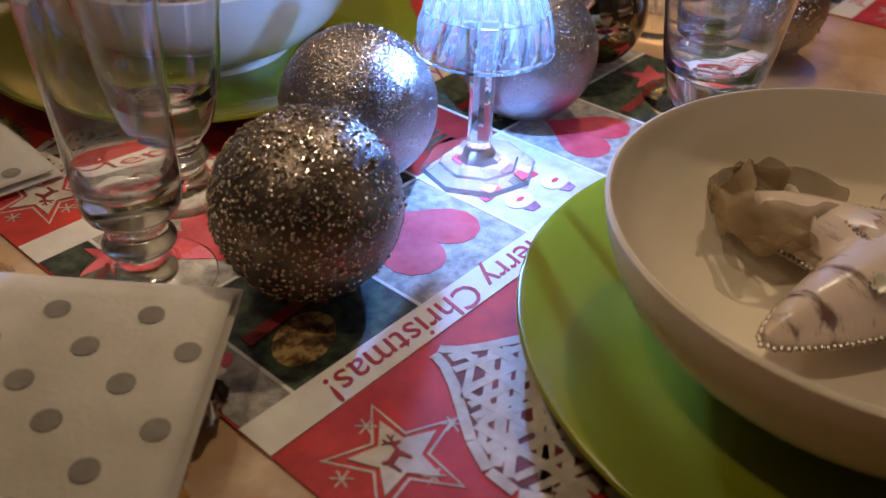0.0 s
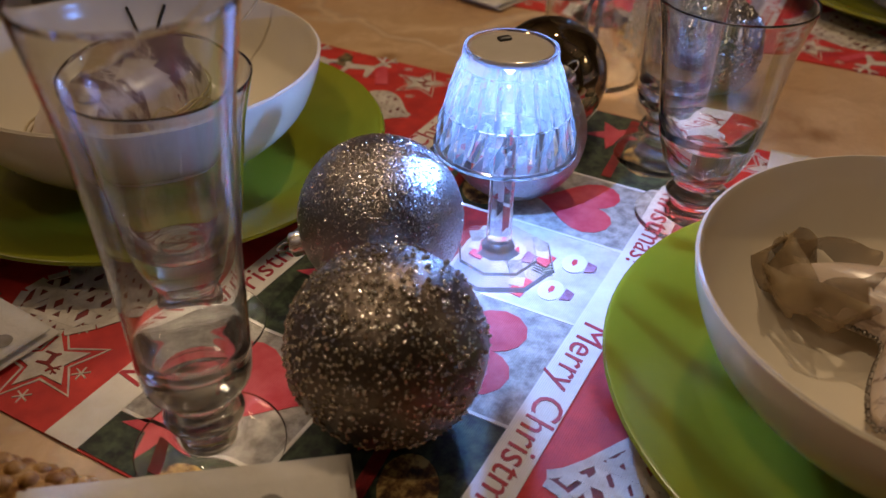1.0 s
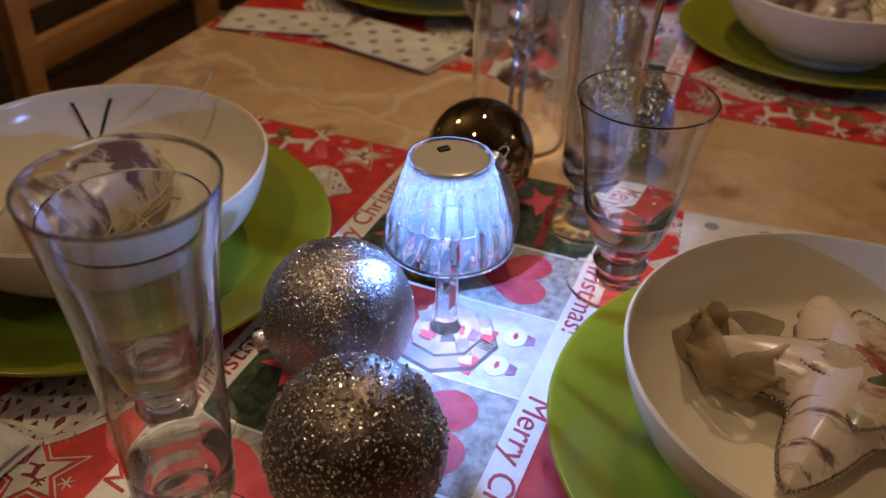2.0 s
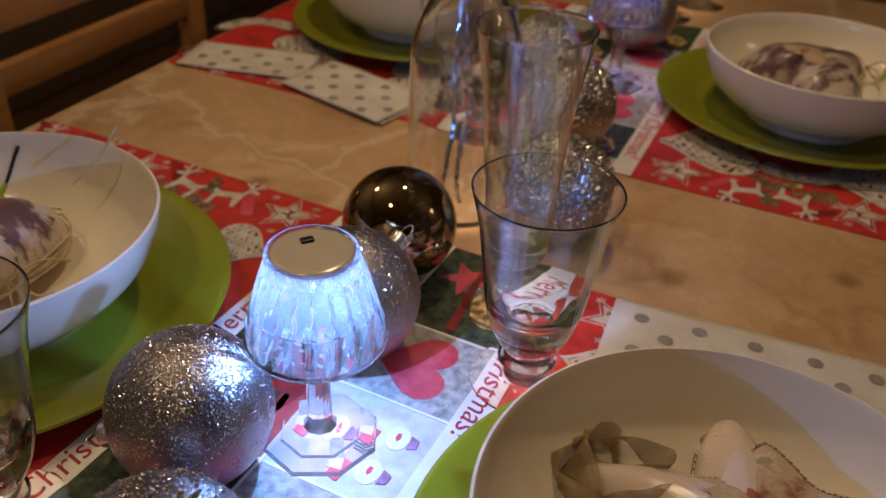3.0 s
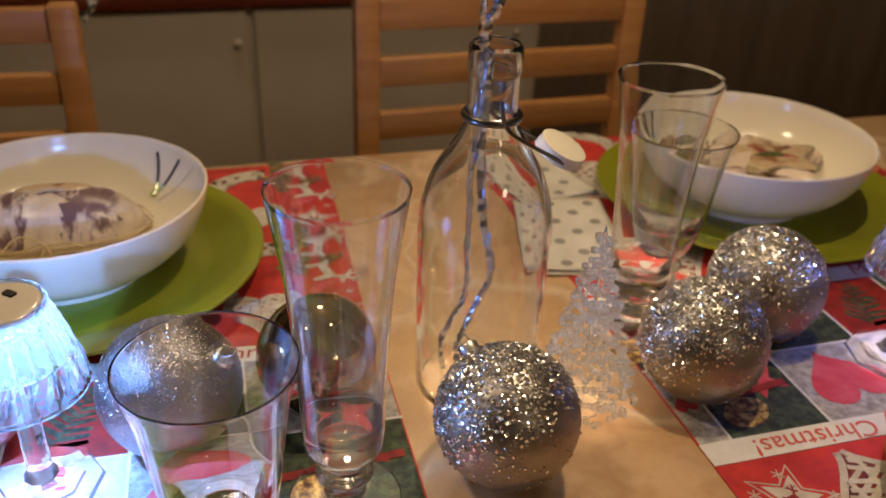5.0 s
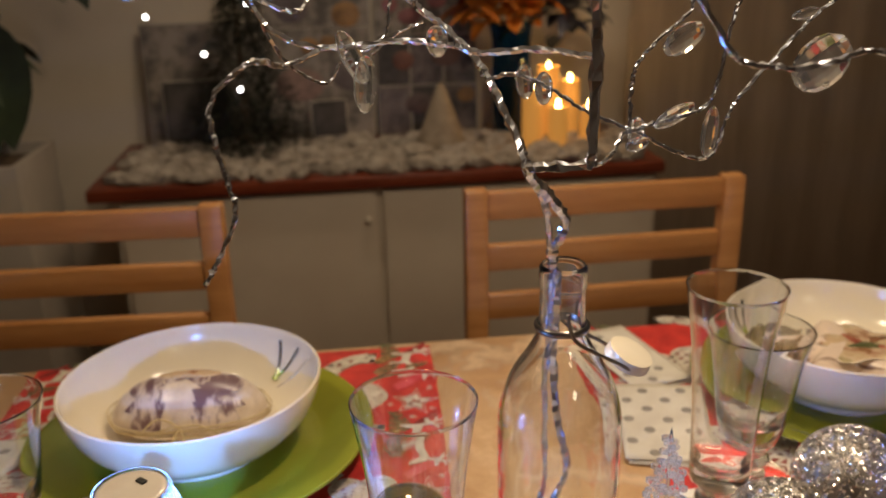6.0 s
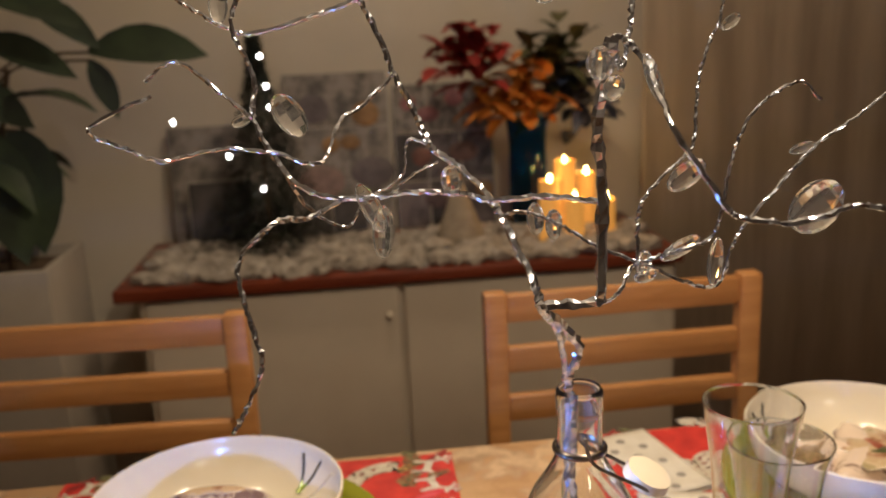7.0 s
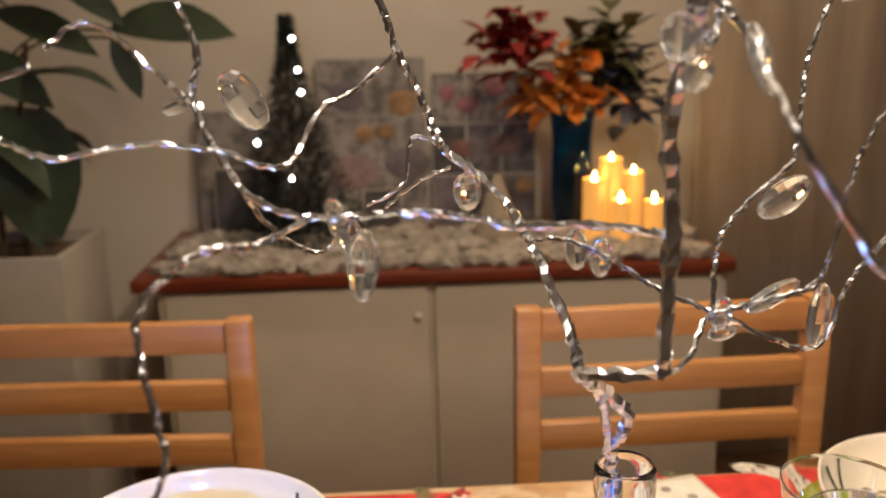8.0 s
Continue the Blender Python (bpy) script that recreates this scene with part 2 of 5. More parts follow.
FLAME = glowing("candle_flame", (1, 0.7, 0.3), (1.0, 0.62, 0.16), 30.0)
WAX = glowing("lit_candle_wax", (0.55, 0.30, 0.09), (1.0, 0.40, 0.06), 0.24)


def acrylic():
    """Moulded clear acrylic that catches some of the light inside it."""
    m = glassy("clear_acrylic", (0.96, 0.98, 1.0), 0.02, 1.46)
    out = m.node_tree.nodes["Material Output"]
    tr = node(m, "BsdfTranslucent")
    tr.inputs["Color"].default_value = (0.9, 0.93, 1.0, 1)
    mix = node(m, "MixShader")
    mix.inputs["Fac"].default_value = 0.019
    m.node_tree.links.new(bsdf(m).outputs[0], mix.inputs[1])
    m.node_tree.links.new(tr.outputs[0], mix.inputs[2])
    m.node_tree.links.new(mix.outputs[0], out.inputs["Surface"])
    return m


ACRYLIC = acrylic()
GLASS = acrylic()
GLASS.name = "clear_glass"
bsdf(GLASS).inputs["IOR"].default_value = 1.42
bsdf(GLASS).inputs["Coat Weight"].default_value = 0.8
bsdf(GLASS).inputs["Coat Roughness"].default_value = 0.0
bsdf(GLASS).inputs["Roughness"].default_value = 0.0
GLASS.node_tree.nodes["Mix Shader"].inputs["Fac"].default_value = 0.0015
relief(GLASS, coords(GLASS), 70.0, 0.10, 0.0010, 1.0)
BEAD = acrylic()
BEAD.node_tree.nodes["Mix Shader"].inputs["Fac"].default_value = 0.03
bsdf(BEAD).inputs["IOR"].default_value = 1.42
SOFT_ACRYLIC = acrylic()
SOFT_ACRYLIC.node_tree.nodes["Mix Shader"].inputs["Fac"].default_value = 0.04
GLOW_ACRYLIC = acrylic()
GLOW_ACRYLIC.node_tree.nodes["Mix Shader"].inputs["Fac"].default_value = 0.038
bsdf(GLOW_ACRYLIC).inputs["IOR"].default_value = 1.16
FROSTED = acrylic()
FROSTED.node_tree.nodes["Mix Shader"].inputs["Fac"].default_value = 0.16


# ---- building helpers ----
def mesh_of(name, bm, material, smooth=True, sharp=38):
    me = bpy.data.meshes.new(name)
    bmesh.ops.recalc_face_normals(bm, faces=bm.faces)
    bm.to_mesh(me)
    bm.free()
    for m in material if isinstance(material, (list, tuple)) else [material]:
        me.materials.append(m)
    me.polygons.foreach_set("use_smooth", [smooth] * len(me.polygons))
    if smooth:
        me.set_sharp_from_angle(angle=radians(sharp))
    return me


def part(name, bm, material, parent, label="", smooth=True):
    ob = new(name, mesh_of(name, bm, material, smooth))
    if parent is not None:
        ob.parent = parent
    return tagged(ob, label)


def thing(name, label, category, m=None, group="", kind=""):
    ob = new(name)
    ob.empty_display_size = 0.02
    if m is not None:
        ob.matrix_basis = m
    return tagged(ob, label, category, group, kind)


def single(name, bm, material, label, category, m=None, group="", kind="", smooth=True):
    ob = part(name, bm, material, None, "", smooth)
    if m is not None:
        ob.matrix_basis = m
    return tagged(ob, label, category, group, kind)


def rounded(profile, n=4):
    """The profile with n points between its own, on a smooth line; a point given as (r, z, 0) stays a corner."""
    pts, out = profile, []
    for k in range(len(pts) - 1):
        p1, p2 = pts[k], pts[k + 1]
        p0 = pts[k - 1] if k and len(p1) == 2 else p1
        p3 = pts[k + 2] if k + 2 < len(pts) and len(p2) == 2 else p2
        for j in range(n):
            t = j / n
            out.append(tuple(max(0.0, 0.5 * (2 * p1[a] + (p2[a] - p0[a]) * t + (2 * p0[a] - 5 * p1[a] + 4 * p2[a] - p3[a]) * t * t + (3 * p1[a] - p0[a] - 3 * p2[a] + p3[a]) * t ** 3)) for a in (0, 1)))
    out.append((pts[-1][0], pts[-1][1]))
    return out


def lathe(profile, seg=48, bm=None):
    """A solid of revolution from (radius, height) pairs."""
    bm = bm or bmesh.new()
    rings = []
    for r, z in ((p[0], p[1]) for p in profile):
        if r < 1e-5:
            rings.append([bm.verts.new((0, 0, z))])
        else:
            rings.append([bm.verts.new((r * math.cos(2 * math.pi * k / seg), r * math.sin(2 * math.pi * k / seg), z)) for k in range(seg)])
    for a, b in zip(rings, rings[1:]):
        for k in range(seg):
            j = (k + 1) % seg
            vs = list(dict.fromkeys([a[k % len(a)], a[j % len(a)], b[j % len(b)], b[k % len(b)]]))
            if len(vs) > 2:
                bm.faces.new(vs)
    return bm


def box(bm, x0, x1, y0, y1, z0, z1, bevel=0.0):
    vs = [bm.verts.new((x, y, z)) for z in (z0, z1) for y in (y0, y1) for x in (x0, x1)]
    fs = [bm.faces.new([vs[i] for i in q]) for q in ((0, 2, 3, 1), (4, 5, 7, 6), (0, 1, 5, 4), (2, 6, 7, 3), (0, 4, 6, 2), (1, 3, 7, 5))]
    if bevel:
        bmesh.ops.bevel(bm, geom=list({e for f in fs for e in f.edges}), offset=bevel, segments=2, affect="EDGES", profile=0.5)
    return bm


def tube(bm, pts, radii, seg=8):
    pts = [Vector(p) for p in pts]
    if not isinstance(radii, (list, tuple)):
        radii = [radii] * len(pts)
    rings, ref = [], Vector((0.31, 0.52, 0.79))
    for i, p in enumerate(pts):
        d = (pts[min(i + 1, len(pts) - 1)] - pts[max(i - 1, 0)]).normalized()
        u = d.cross(ref).normalized()
        v = d.cross(u)
        rings.append([bm.verts.new(p + radii[i] * (math.cos(2 * math.pi * k / seg) * u + math.sin(2 * math.pi * k / seg) * v)) for k in range(seg)])
    for a, b in zip(rings, rings[1:]):
        for k in range(seg):
            bm.faces.new((a[k], a[(k + 1) % seg], b[(k + 1) % seg], b[k]))
    bm.faces.new(rings[0]), bm.faces.new(rings[-1])
    return bm


def curve(pts, n=6):
    """A smooth line through pts."""
    pts = [Vector(p) for p in pts]
    out = []
    for k in range(len(pts) - 1):
        p0, p1, p2, p3 = pts[max(k - 1, 0)], pts[k], pts[k + 1], pts[min(k + 2, len(pts) - 1)]
        for j in range(n):
            t = j / n
            out.append(0.5 * (2 * p1 + (p2 - p0) * t + (2 * p0 - 5 * p1 + 4 * p2 - p3) * t * t + (3 * p1 - p0 - 3 * p2 + p3) * t ** 3))
    return out + [pts[-1]]


def ball(bm, r, at=(0, 0, 0), u=32, v=20, turn=None):
    m = Matrix.Translation(at)
    if turn is not None:
        m = m @ turn
    bmesh.ops.create_uvsphere(bm, u_segments=u, v_segments=v, radius=r, matrix=m)
    return bm


def flat(bm, pts, z0, z1):
    """A flat piece with the outline pts, from z0 up to z1."""
    lo = [bm.verts.new((x, y, z0)) for x, y in pts]
    hi = [bm.verts.new((x, y, z1)) for x, y in pts]
    bm.faces.new(hi), bm.faces.new(lo[::-1])
    for k in range(len(pts)):
        j = (k + 1) % len(pts)
        bm.faces.new((lo[k], lo[j], hi[j], hi[k]))
    return bm


def turned(pts, x, y, deg=0.0, size=1.0):
    c, s_ = math.cos(radians(deg)) * size, math.sin(radians(deg)) * size
    return [(x + c * a - s_ * b, y + s_ * a + c * b) for a, b in pts]


def no_shadow(ob):
    for o in (ob, *ob.children_recursive):
        o.visible_shadow = False
    return ob


def structure(name, bm, material, label, category):
    return single(name, bm, material, label, category, kind="structure", smooth=False)


# ---- room ----
structure("floor", box(bmesh.new(), -2.4, 2.6, -2.2, 2.2, -0.80, -0.75), FLOOR, "dark wooden floor of a dim dining room", "floor")
structure("ceiling", box(bmesh.new(), -2.4, 2.6, -2.2, 2.2, 1.75, 1.80), WALL, "plain pale ceiling of the room", "ceiling")
structure("wall_north", box(bmesh.new(), -2.4, 2.6, 1.95, 2.05, -0.75, 1.75), WALL, "cream painted wall behind the sideboard", "wall")
# the other three walls take the darkened copy, so the room bounces less
structure("wall_south", box(bmesh.new(), -2.4, 2.6, -2.2, -2.1, -0.75, 1.75), DARKENED_WALL, "room wall coloured darker than its cream to cut bounced light", "wall")
structure("wall_west", box(bmesh.new(), -2.5, -2.4, -2.2, 2.05, -0.75, 1.75), DARKENED_WALL, "room wall coloured darker than its cream to cut bounced light", "wall")
structure("wall_east", box(bmesh.new(), 2.6, 2.7, -2.2, 2.05, -0.75, 1.75), DARKENED_WALL, "room wall coloured darker than its cream to cut bounced light", "wall")


def curtain(x0, x1, y):
    bm = bmesh.new()
    n = 160
    rows = []
    for z in (-0.74, 1.74):
        rows.append([bm.verts.new((x0 + (x1 - x0) * k / n, y + 0.002 * math.sin(k * 0.55) + 0.003 * math.sin(k * 0.23 + 1), z)) for k in range(n + 1)])
    for k in range(n):
        bm.faces.new((rows[0][k], rows[0][k + 1], rows[1][k + 1], rows[1][k]))
    ob = single("curtain", bm, CURTAIN, "long taupe curtain hanging beside the sideboard", "curtain")
    md = ob.modifiers.new("thickness", "SOLIDIFY")
    md.thickness = 0.004
    return ob


curtain(0.925, 2.5, 1.86)

# ---- table ----
table = thing("dining_table", "dining table covered with beige marbled oilcloth", "table")
part("tabletop", box(bmesh.new(), -0.66, 1.022, -0.290, 0.470, -0.030, 0.0, 0.005), CLOTH, table)
for lx in (-0.60, 0.96):
    for ly in (-0.22, 0.41):
        part("leg", box(bmesh.new(), lx - 0.03, lx + 0.03, ly - 0.03, ly + 0.03, -0.75, -0.0305, 0.004), WOOD, table)

Z1, Z2, Z3, Z4 = 0.0010, 0.0013, 0.0016, 0.0019


def star_pts(r, inner=0.42, n=5, at=90):
    return [((r if k % 2 == 0 else r * inner) * math.cos(radians(at + k * 180 / n)), (r if k % 2 == 0 else r * inner) * math.sin(radians(at + k * 180 / n))) for k in range(2 * n)]


def heart_pts(r, n=28):
    out = []
    for k in range(n):
        t = 2 * math.pi * k / n
        out.append((r * 0.062 * 16 * math.sin(t) ** 3, r * 0.062 * (13 * math.cos(t) - 5 * math.cos(2 * t) - 2 * math.cos(3 * t) - math.cos(4 * t))))
    return out


def round_pts(rx, ry, n=20):
    return [(rx * math.cos(2 * math.pi * k / n), ry * math.sin(2 * math.pi * k / n)) for k in range(n)]


DEER = [(-0.62, -0.50), (-0.50, -0.50), (-0.44, -0.10), (0.02, -0.06), (0.10, -0.50), (0.22, -0.50), (0.24, 0.06), (0.34, 0.30), (0.58, 0.24), (0.62, 0.33), (0.44, 0.46), (0.52, 0.58), (0.70, 0.60), (0.70, 0.66), (0.56, 0.66), (0.62, 0.84),
        (0.56, 0.86), (0.46, 0.66), (0.38, 0.54), (0.32, 0.64), (0.34, 0.86), (0.28, 0.86), (0.25, 0.68), (0.10, 0.80), (0.06, 0.75), (0.22, 0.60), (0.28, 0.48), (0.18, 0.22), (-0.40, 0.18), (-0.58, 0.32), (-0.66, 0.24), (-0.56, 0.06)]


def framed_star(x, y, r, deg, parent):
    """A cream star in a cream outline, with snowflakes about it."""
    part("star_motif", flat(bmesh.new(), turned(star_pts(r * 0.66, 0.46), x, y, deg), Z1, Z3), CREAM, parent, "", False)
    bm = bmesh.new()
    out, inn = turned(star_pts(r), x, y, deg), turned(star_pts(r * 0.93, 0.40), x, y, deg)
    for k in range(10):
        j = (k + 1) % 10
        flat(bm, [out[k], out[j], inn[j], inn[k]], Z1, Z2)
    bmesh.ops.remove_doubles(bm, verts=bm.verts, dist=0.00005)
    part("star_outline", bm, CREAM, parent, "", False)
    part("deer_motif", flat(bmesh.new(), turned(DEER, x, y, deg + 180, r * 0.36), Z3, Z4), SHADE_RED, parent, "", False)


def snowflake(x, y, r, parent):
    bm = bmesh.new()
    for k in range(3):
        flat(bm, turned([(-r, -r * 0.09), (r, -r * 0.09), (r, r * 0.09), (-r, r * 0.09)], x, y, 60 * k + 12), Z1, Z2 + 0.00005 * k)
    part("snowflake_motif", bm, CREAM, parent, "", False)


def lattice(x, y, pts, deg, size, parent, seed):
    """A wicker shape: a dark ground crossed by pale canes."""
    rnd = random.Random(seed)
    part("wicker_ground", flat(bmesh.new(), turned(pts, x, y, deg, size), Z1, Z2), DARKLINE, parent, "", False)
    xs, ys = [p[0] for p in pts], [p[1] for p in pts]

    def inside(a, b):
        hit, n = False, len(pts)
        for k in range(n):
            (x0, y0), (x1, y1) = pts[k], pts[(k + 1) % n]
            if (y0 > b) != (y1 > b) and a < (x1 - x0) * (b - y0) / (y1 - y0) + x0:
                hit = not hit
        return hit

    bm = bmesh.new()
    span = max(max(map(abs, xs)), max(map(abs, ys))) * 1.5
    for fam, (ang, gap) in enumerate(((24, 0.15), (-30, 0.17), (80, 0.30))):
        c, s_ = math.cos(radians(ang)), math.sin(radians(ang))
        off = -span
        while off < span:
            off += gap * rnd.uniform(0.75, 1.25)
            lean, h = rnd.uniform(-0.10, 0.10), rnd.uniform(0.034, 0.052)
            run = []
            for k in range(int(2 * span / 0.05) + 1):
                d = -span + 0.05 * k
                a, b = c * d - s_ * (off + lean * d), s_ * d + c * (off + lean * d)
                if inside(a, b):
                    run.append((a, b))
                if (not inside(a, b) or k == int(2 * span / 0.05)) and run:
                    if len(run) > 2:
                        (a0, b0), (a1, b1) = run[0], run[-1]
                        nx, ny = -s_ * h, c * h
                        flat(bm, turned([(a0 - nx, b0 - ny), (a1 - nx, b1 - ny), (a1 + nx, b1 + ny), (a0 + nx, b0 + ny)], x, y, deg, size), Z2, Z3 + 0.00006 * fam)
                    run = []
    for k in range(len(pts)):
        (x0, y0), (x1, y1) = pts[k], pts[(k + 1) % len(pts)]
        d = math.hypot(x1 - x0, y1 - y0) or 1
        nx, ny = -(y1 - y0) / d * 0.10, (x1 - x0) / d * 0.10
        flat(bm, turned([(x0, y0), (x1, y1), (x1 + nx, y1 + ny), (x0 + nx, y0 + ny)], x, y, deg, size), Z2, Z3)
    part("wicker_motif", bm, CREAM, parent, "", False)


def twig(x, y, deg, length, parent, seed, print_=None):
    """A sprig of fir."""
    rnd = random.Random(seed)
    bm = bmesh.new()
    for k in range(16):
        a = (k / 16 - 0.5) * length
        sgn = 1 if k % 2 else -1
        h = length * (0.34 - 0.012 * k)
        flat(bm, turned([(a, 0), (a + h * 0.55, sgn * h), (a + h * 0.72, sgn * h * 0.92), (a + 0.10 * length, 0)], x, y, deg + rnd.uniform(-5, 5)), Z1, Z2 + 0.00001 * k)
    part("fir_motif", bm, print_ or FIR, parent, "", False)


def letters(text, x, y, deg, length, material, parent):
    """Printed words as flat letters that begin at (x, y)."""
    c = bpy.data.curves.new("print_text", "FONT")
    c.body, c.size, c.extrude, c.shear, c.resolution_u = text, 0.02, 0.0001, 0.18, 3
    tmp = bpy.data.objects.new("text_source", c)
    scene.collection.objects.link(tmp)
    bpy.context.view_layer.update()
    me = bpy.data.meshes.new_from_object(tmp.evaluated_get(bpy.context.evaluated_depsgraph_get()))
    bpy.data.objects.remove(tmp)
    width = max(v.co.x for v in me.vertices)
    ob = new("lettering", me)
    me.materials.clear()
    me.materials.append(material)
    k = length / width
    ob.matrix_basis = pose(x, y, Z3 + 0.0002, 0, 0, deg) @ Matrix.Diagonal((k, k, 1, 1))
    ob.parent = parent
    return ob


def snowman(x, y, deg, parent):
    part("snowman_motif", flat(bmesh.new(), turned(round_pts(0.0085, 0.0065), x, y, deg), Z3, Z4), STRIP, parent, "", False)
    part("carrot_motif", flat(bmesh.new(), turned([(-0.0035, -0.001), (0.0, -0.0015), (0.0025, 0), (0.0, 0.0015), (-0.0035, 0.001)], x, y, deg), Z4, Z4 + 0.0002), PINK, parent, "", False)
    part("hat_motif", flat(bmesh.new(), turned([(-0.005, 0.0), (0.005, 0.0), (0.003, 0.005), (-0.003, 0.005)], x, y - 0.0065, deg), Z3, Z4), HAT, parent, "", False)
    for k, c in enumerate((PINK, STRIP, LINEN)):
        part("scarf_motif", flat(bmesh.new(), turned([(-0.007, 0), (0.006, -0.001), (0.007, 0.006), (-0.006, 0.007)], x + (k - 1) * 0.006, y + 0.011 + 0.004 * k, 20 * k), Z3, Z4 + 0.00012 * (k + 1)), c, parent, "", False)


def runner(x0, x1, shift, m):
    """A printed runner across the table: a band of little pictures between two lettered strips, red margins with motifs."""
    r = thing("table_runner", "red printed Christmas table runner across the beige oilcloth", "table runner", m, "table runners")
    part("cloth", box(bmesh.new(), x0, x1, -0.280, 0.464, 0.0002, Z1), RED, r, "", False)
    xs = [x1, shift + 0.135, shift + 0.069, shift, shift - 0.075, shift - 0.145, x0]
    kinds = [[FIR, LINEN, SNOWY, LINEN, FIR, LINEN], [LINEN, FIR, SHADE_RED, FIR, LINEN, FIR]]
    for row, (ya, yb) in enumerate(((0.0095, 0.0805), (0.0825, 0.1535))):
        for k in range(6):
            a, b = xs[k + 1] + 0.001, xs[k] - 0.001
            if b - a < 0.01:
                continue
            part("picture_panel", flat(bmesh.new(), [(a, ya), (b, ya), (b, yb), (a, yb)], Z1, Z2), kinds[row][k], r, "", False)
            cx, cy, deg = (a + b) / 2, (ya + yb) / 2, 180 if row == 0 else 0
            m = kinds[row][k]
            if m is LINEN:
                part("heart_motif", flat(bmesh.new(), turned(heart_pts(min(0.030, (b - a) * 0.42)), cx, cy, deg + 8), Z2, Z3), PINK, r, "", False)
            elif m is SNOWY:
                snowman(a + 0.018, ya + 0.020, deg, r)
                snowman(b - 0.022, ya + 0.018, deg + 6, r)
                snowman((a + b) / 2, yb - 0.022, deg, r)
                twig(cx, cy - 0.004, 20, 0.018, r, 5)
            elif m is FIR:
                part("cone_motif", flat(bmesh.new(), turned(round_pts(0.017, 0.012), cx - 0.012, ya + 0.020, 25), Z2, Z3), BARKY, r, "", False)
                part("star_motif", flat(bmesh.new(), turned(star_pts(0.020), cx + 0.014, cy + 0.012, 20), Z2, Z3), PINK, r, "", False)
                part("ribbon_motif", flat(bmesh.new(), [(a + 0.004, cy - 0.004), (b - 0.004, cy + 0.003), (b - 0.004, cy + 0.009), (a + 0.004, cy + 0.002)], Z3, Z4), SHADE_RED, r, "", False)
            else:
                twig(cx, cy, 70, 0.055, r, 9)
                snowflake(a + 0.012, yb - 0.014, 0.006, r)
    for y in (-0.0085, 0.1535):
        part("lettered_strip", flat(bmesh.new(), [(x0, y), (x1, y), (x1, y + 0.018), (x0, y + 0.018)], Z1, Z3), STRIP, r, "", False)
    for k in (1, 2, 3, 4, 5):
        for ya, yb in ((0.0095, 0.1535),):
            part("white_line", flat(bmesh.new(), [(xs[k] - 0.0009, ya), (xs[k] + 0.0009, ya), (xs[k] + 0.0009, yb), (xs[k] - 0.0009, yb)], Z1, Z3), STRIP, r, "", False)
    part("white_line", flat(bmesh.new(), [(x0, 0.0806), (x1, 0.0806), (x1, 0.0824), (x0, 0.0824)], Z1, Z3 - 0.0001), STRIP, r, "", False)
    ink = LETTER if shift < 0.2 else PALE_LETTER
    letters("Merry Christmas!", shift + 0.006, 0.0055, 180, 0.142, ink, r)
    letters("Merry Christmas!", shift - 0.134, 0.1575, 0, 0.142, ink, r)
    if x1 - shift > 0.2:
        letters("Merry Christmas!", shift + 0.203, 0.0055, 180, 0.142, ink, r)
        letters("Merry Christmas!", shift + 0.058, 0.1575, 0, 0.142, ink, r)
    ARC = [(math.cos(radians(a)) * 1.0, math.sin(radians(a)) * 1.0) for a in range(20, 161, 14)] + [(math.cos(radians(a)) * 0.62, math.sin(radians(a)) * 0.62) for a in range(160, 19, -14)]
    for side, y_in, sgn in ((0, -0.0085, -1), (1, 0.1715, 1)):
        up = 180 if side == 0 else 0
        for k in range(2):
            y = y_in + sgn * (0.032 + 0.142 * k)
            framed_star(x0 + 0.030, y, 0.027, up + 12, r)
            framed_star(x1 - 0.024, y + sgn * 0.002, 0.024, up - 10, r)
            for j in range(5):
                snowflake(x0 + 0.010 + 0.022 * (j % 3), y + sgn * (0.026 - 0.011 * j), 0.004, r)
                snowflake(x1 - 0.008 - 0.020 * (j % 3), y + sgn * (0.024 - 0.012 * j), 0.0035, r)
            for xe, f, inw in ((x0 + 0.024, 90, 1), (x1 - 0.024, -90, -1)):
                part("deer_motif", flat(bmesh.new(), turned(DEER, xe, y + sgn * 0.052, f + 14, 0.0285), Z1, Z3), CREAM, r, "", False)
                part("deer_motif", flat(bmesh.new(), turned([(-p, q) for p, q in DEER], xe + inw * 0.003, y + sgn * 0.097, f - 10, 0.0290), Z1, Z3), CREAM, r, "", False)
                twig(xe + inw * 0.022, y + sgn * 0.070, 60, 0.036, r, 11 + k, OLIVE)
                twig(xe + inw * 0.018, y + sgn * 0.110, 100, 0.036, r, 17 + k, OLIVE)
                twig(xe - inw * 0.006, y + sgn * 0.075, 20, 0.024, r, 23 + k, OLIVE)
                part("cone_motif", flat(bmesh.new(), turned(round_pts(0.010, 0.006), xe + inw * 0.026, y + sgn * 0.090, 40 * sgn), Z2, Z3), BARKY, r, "", False)
                part("shade_motif", flat(bmesh.new(), turned([(-0.018, -0.003), (0.010, -0.007), (0.019, 0.001), (-0.012, 0.005)], xe - inw * 0.008, y + sgn * 0.113, 50 * sgn), Z1, Z2), SHADE_RED, r, "", False)
                part("sprig_ribbon", flat(bmesh.new(), turned([(-0.016, -0.004), (0.016, -0.006), (0.018, 0.003), (-0.015, 0.005)], xe + inw * 0.004, y + sgn * 0.036, 35 * sgn), Z1, Z2 + 0.0001), PINK, r, "", False)
            lattice(x0 + 0.088, y + sgn * 0.020, heart_pts(1.0), up + 12, 0.044, r, 31 + k)
            lattice(x1 - 0.064, y + sgn * 0.055, ARC, up + 60, 0.052, r, 41 + k)
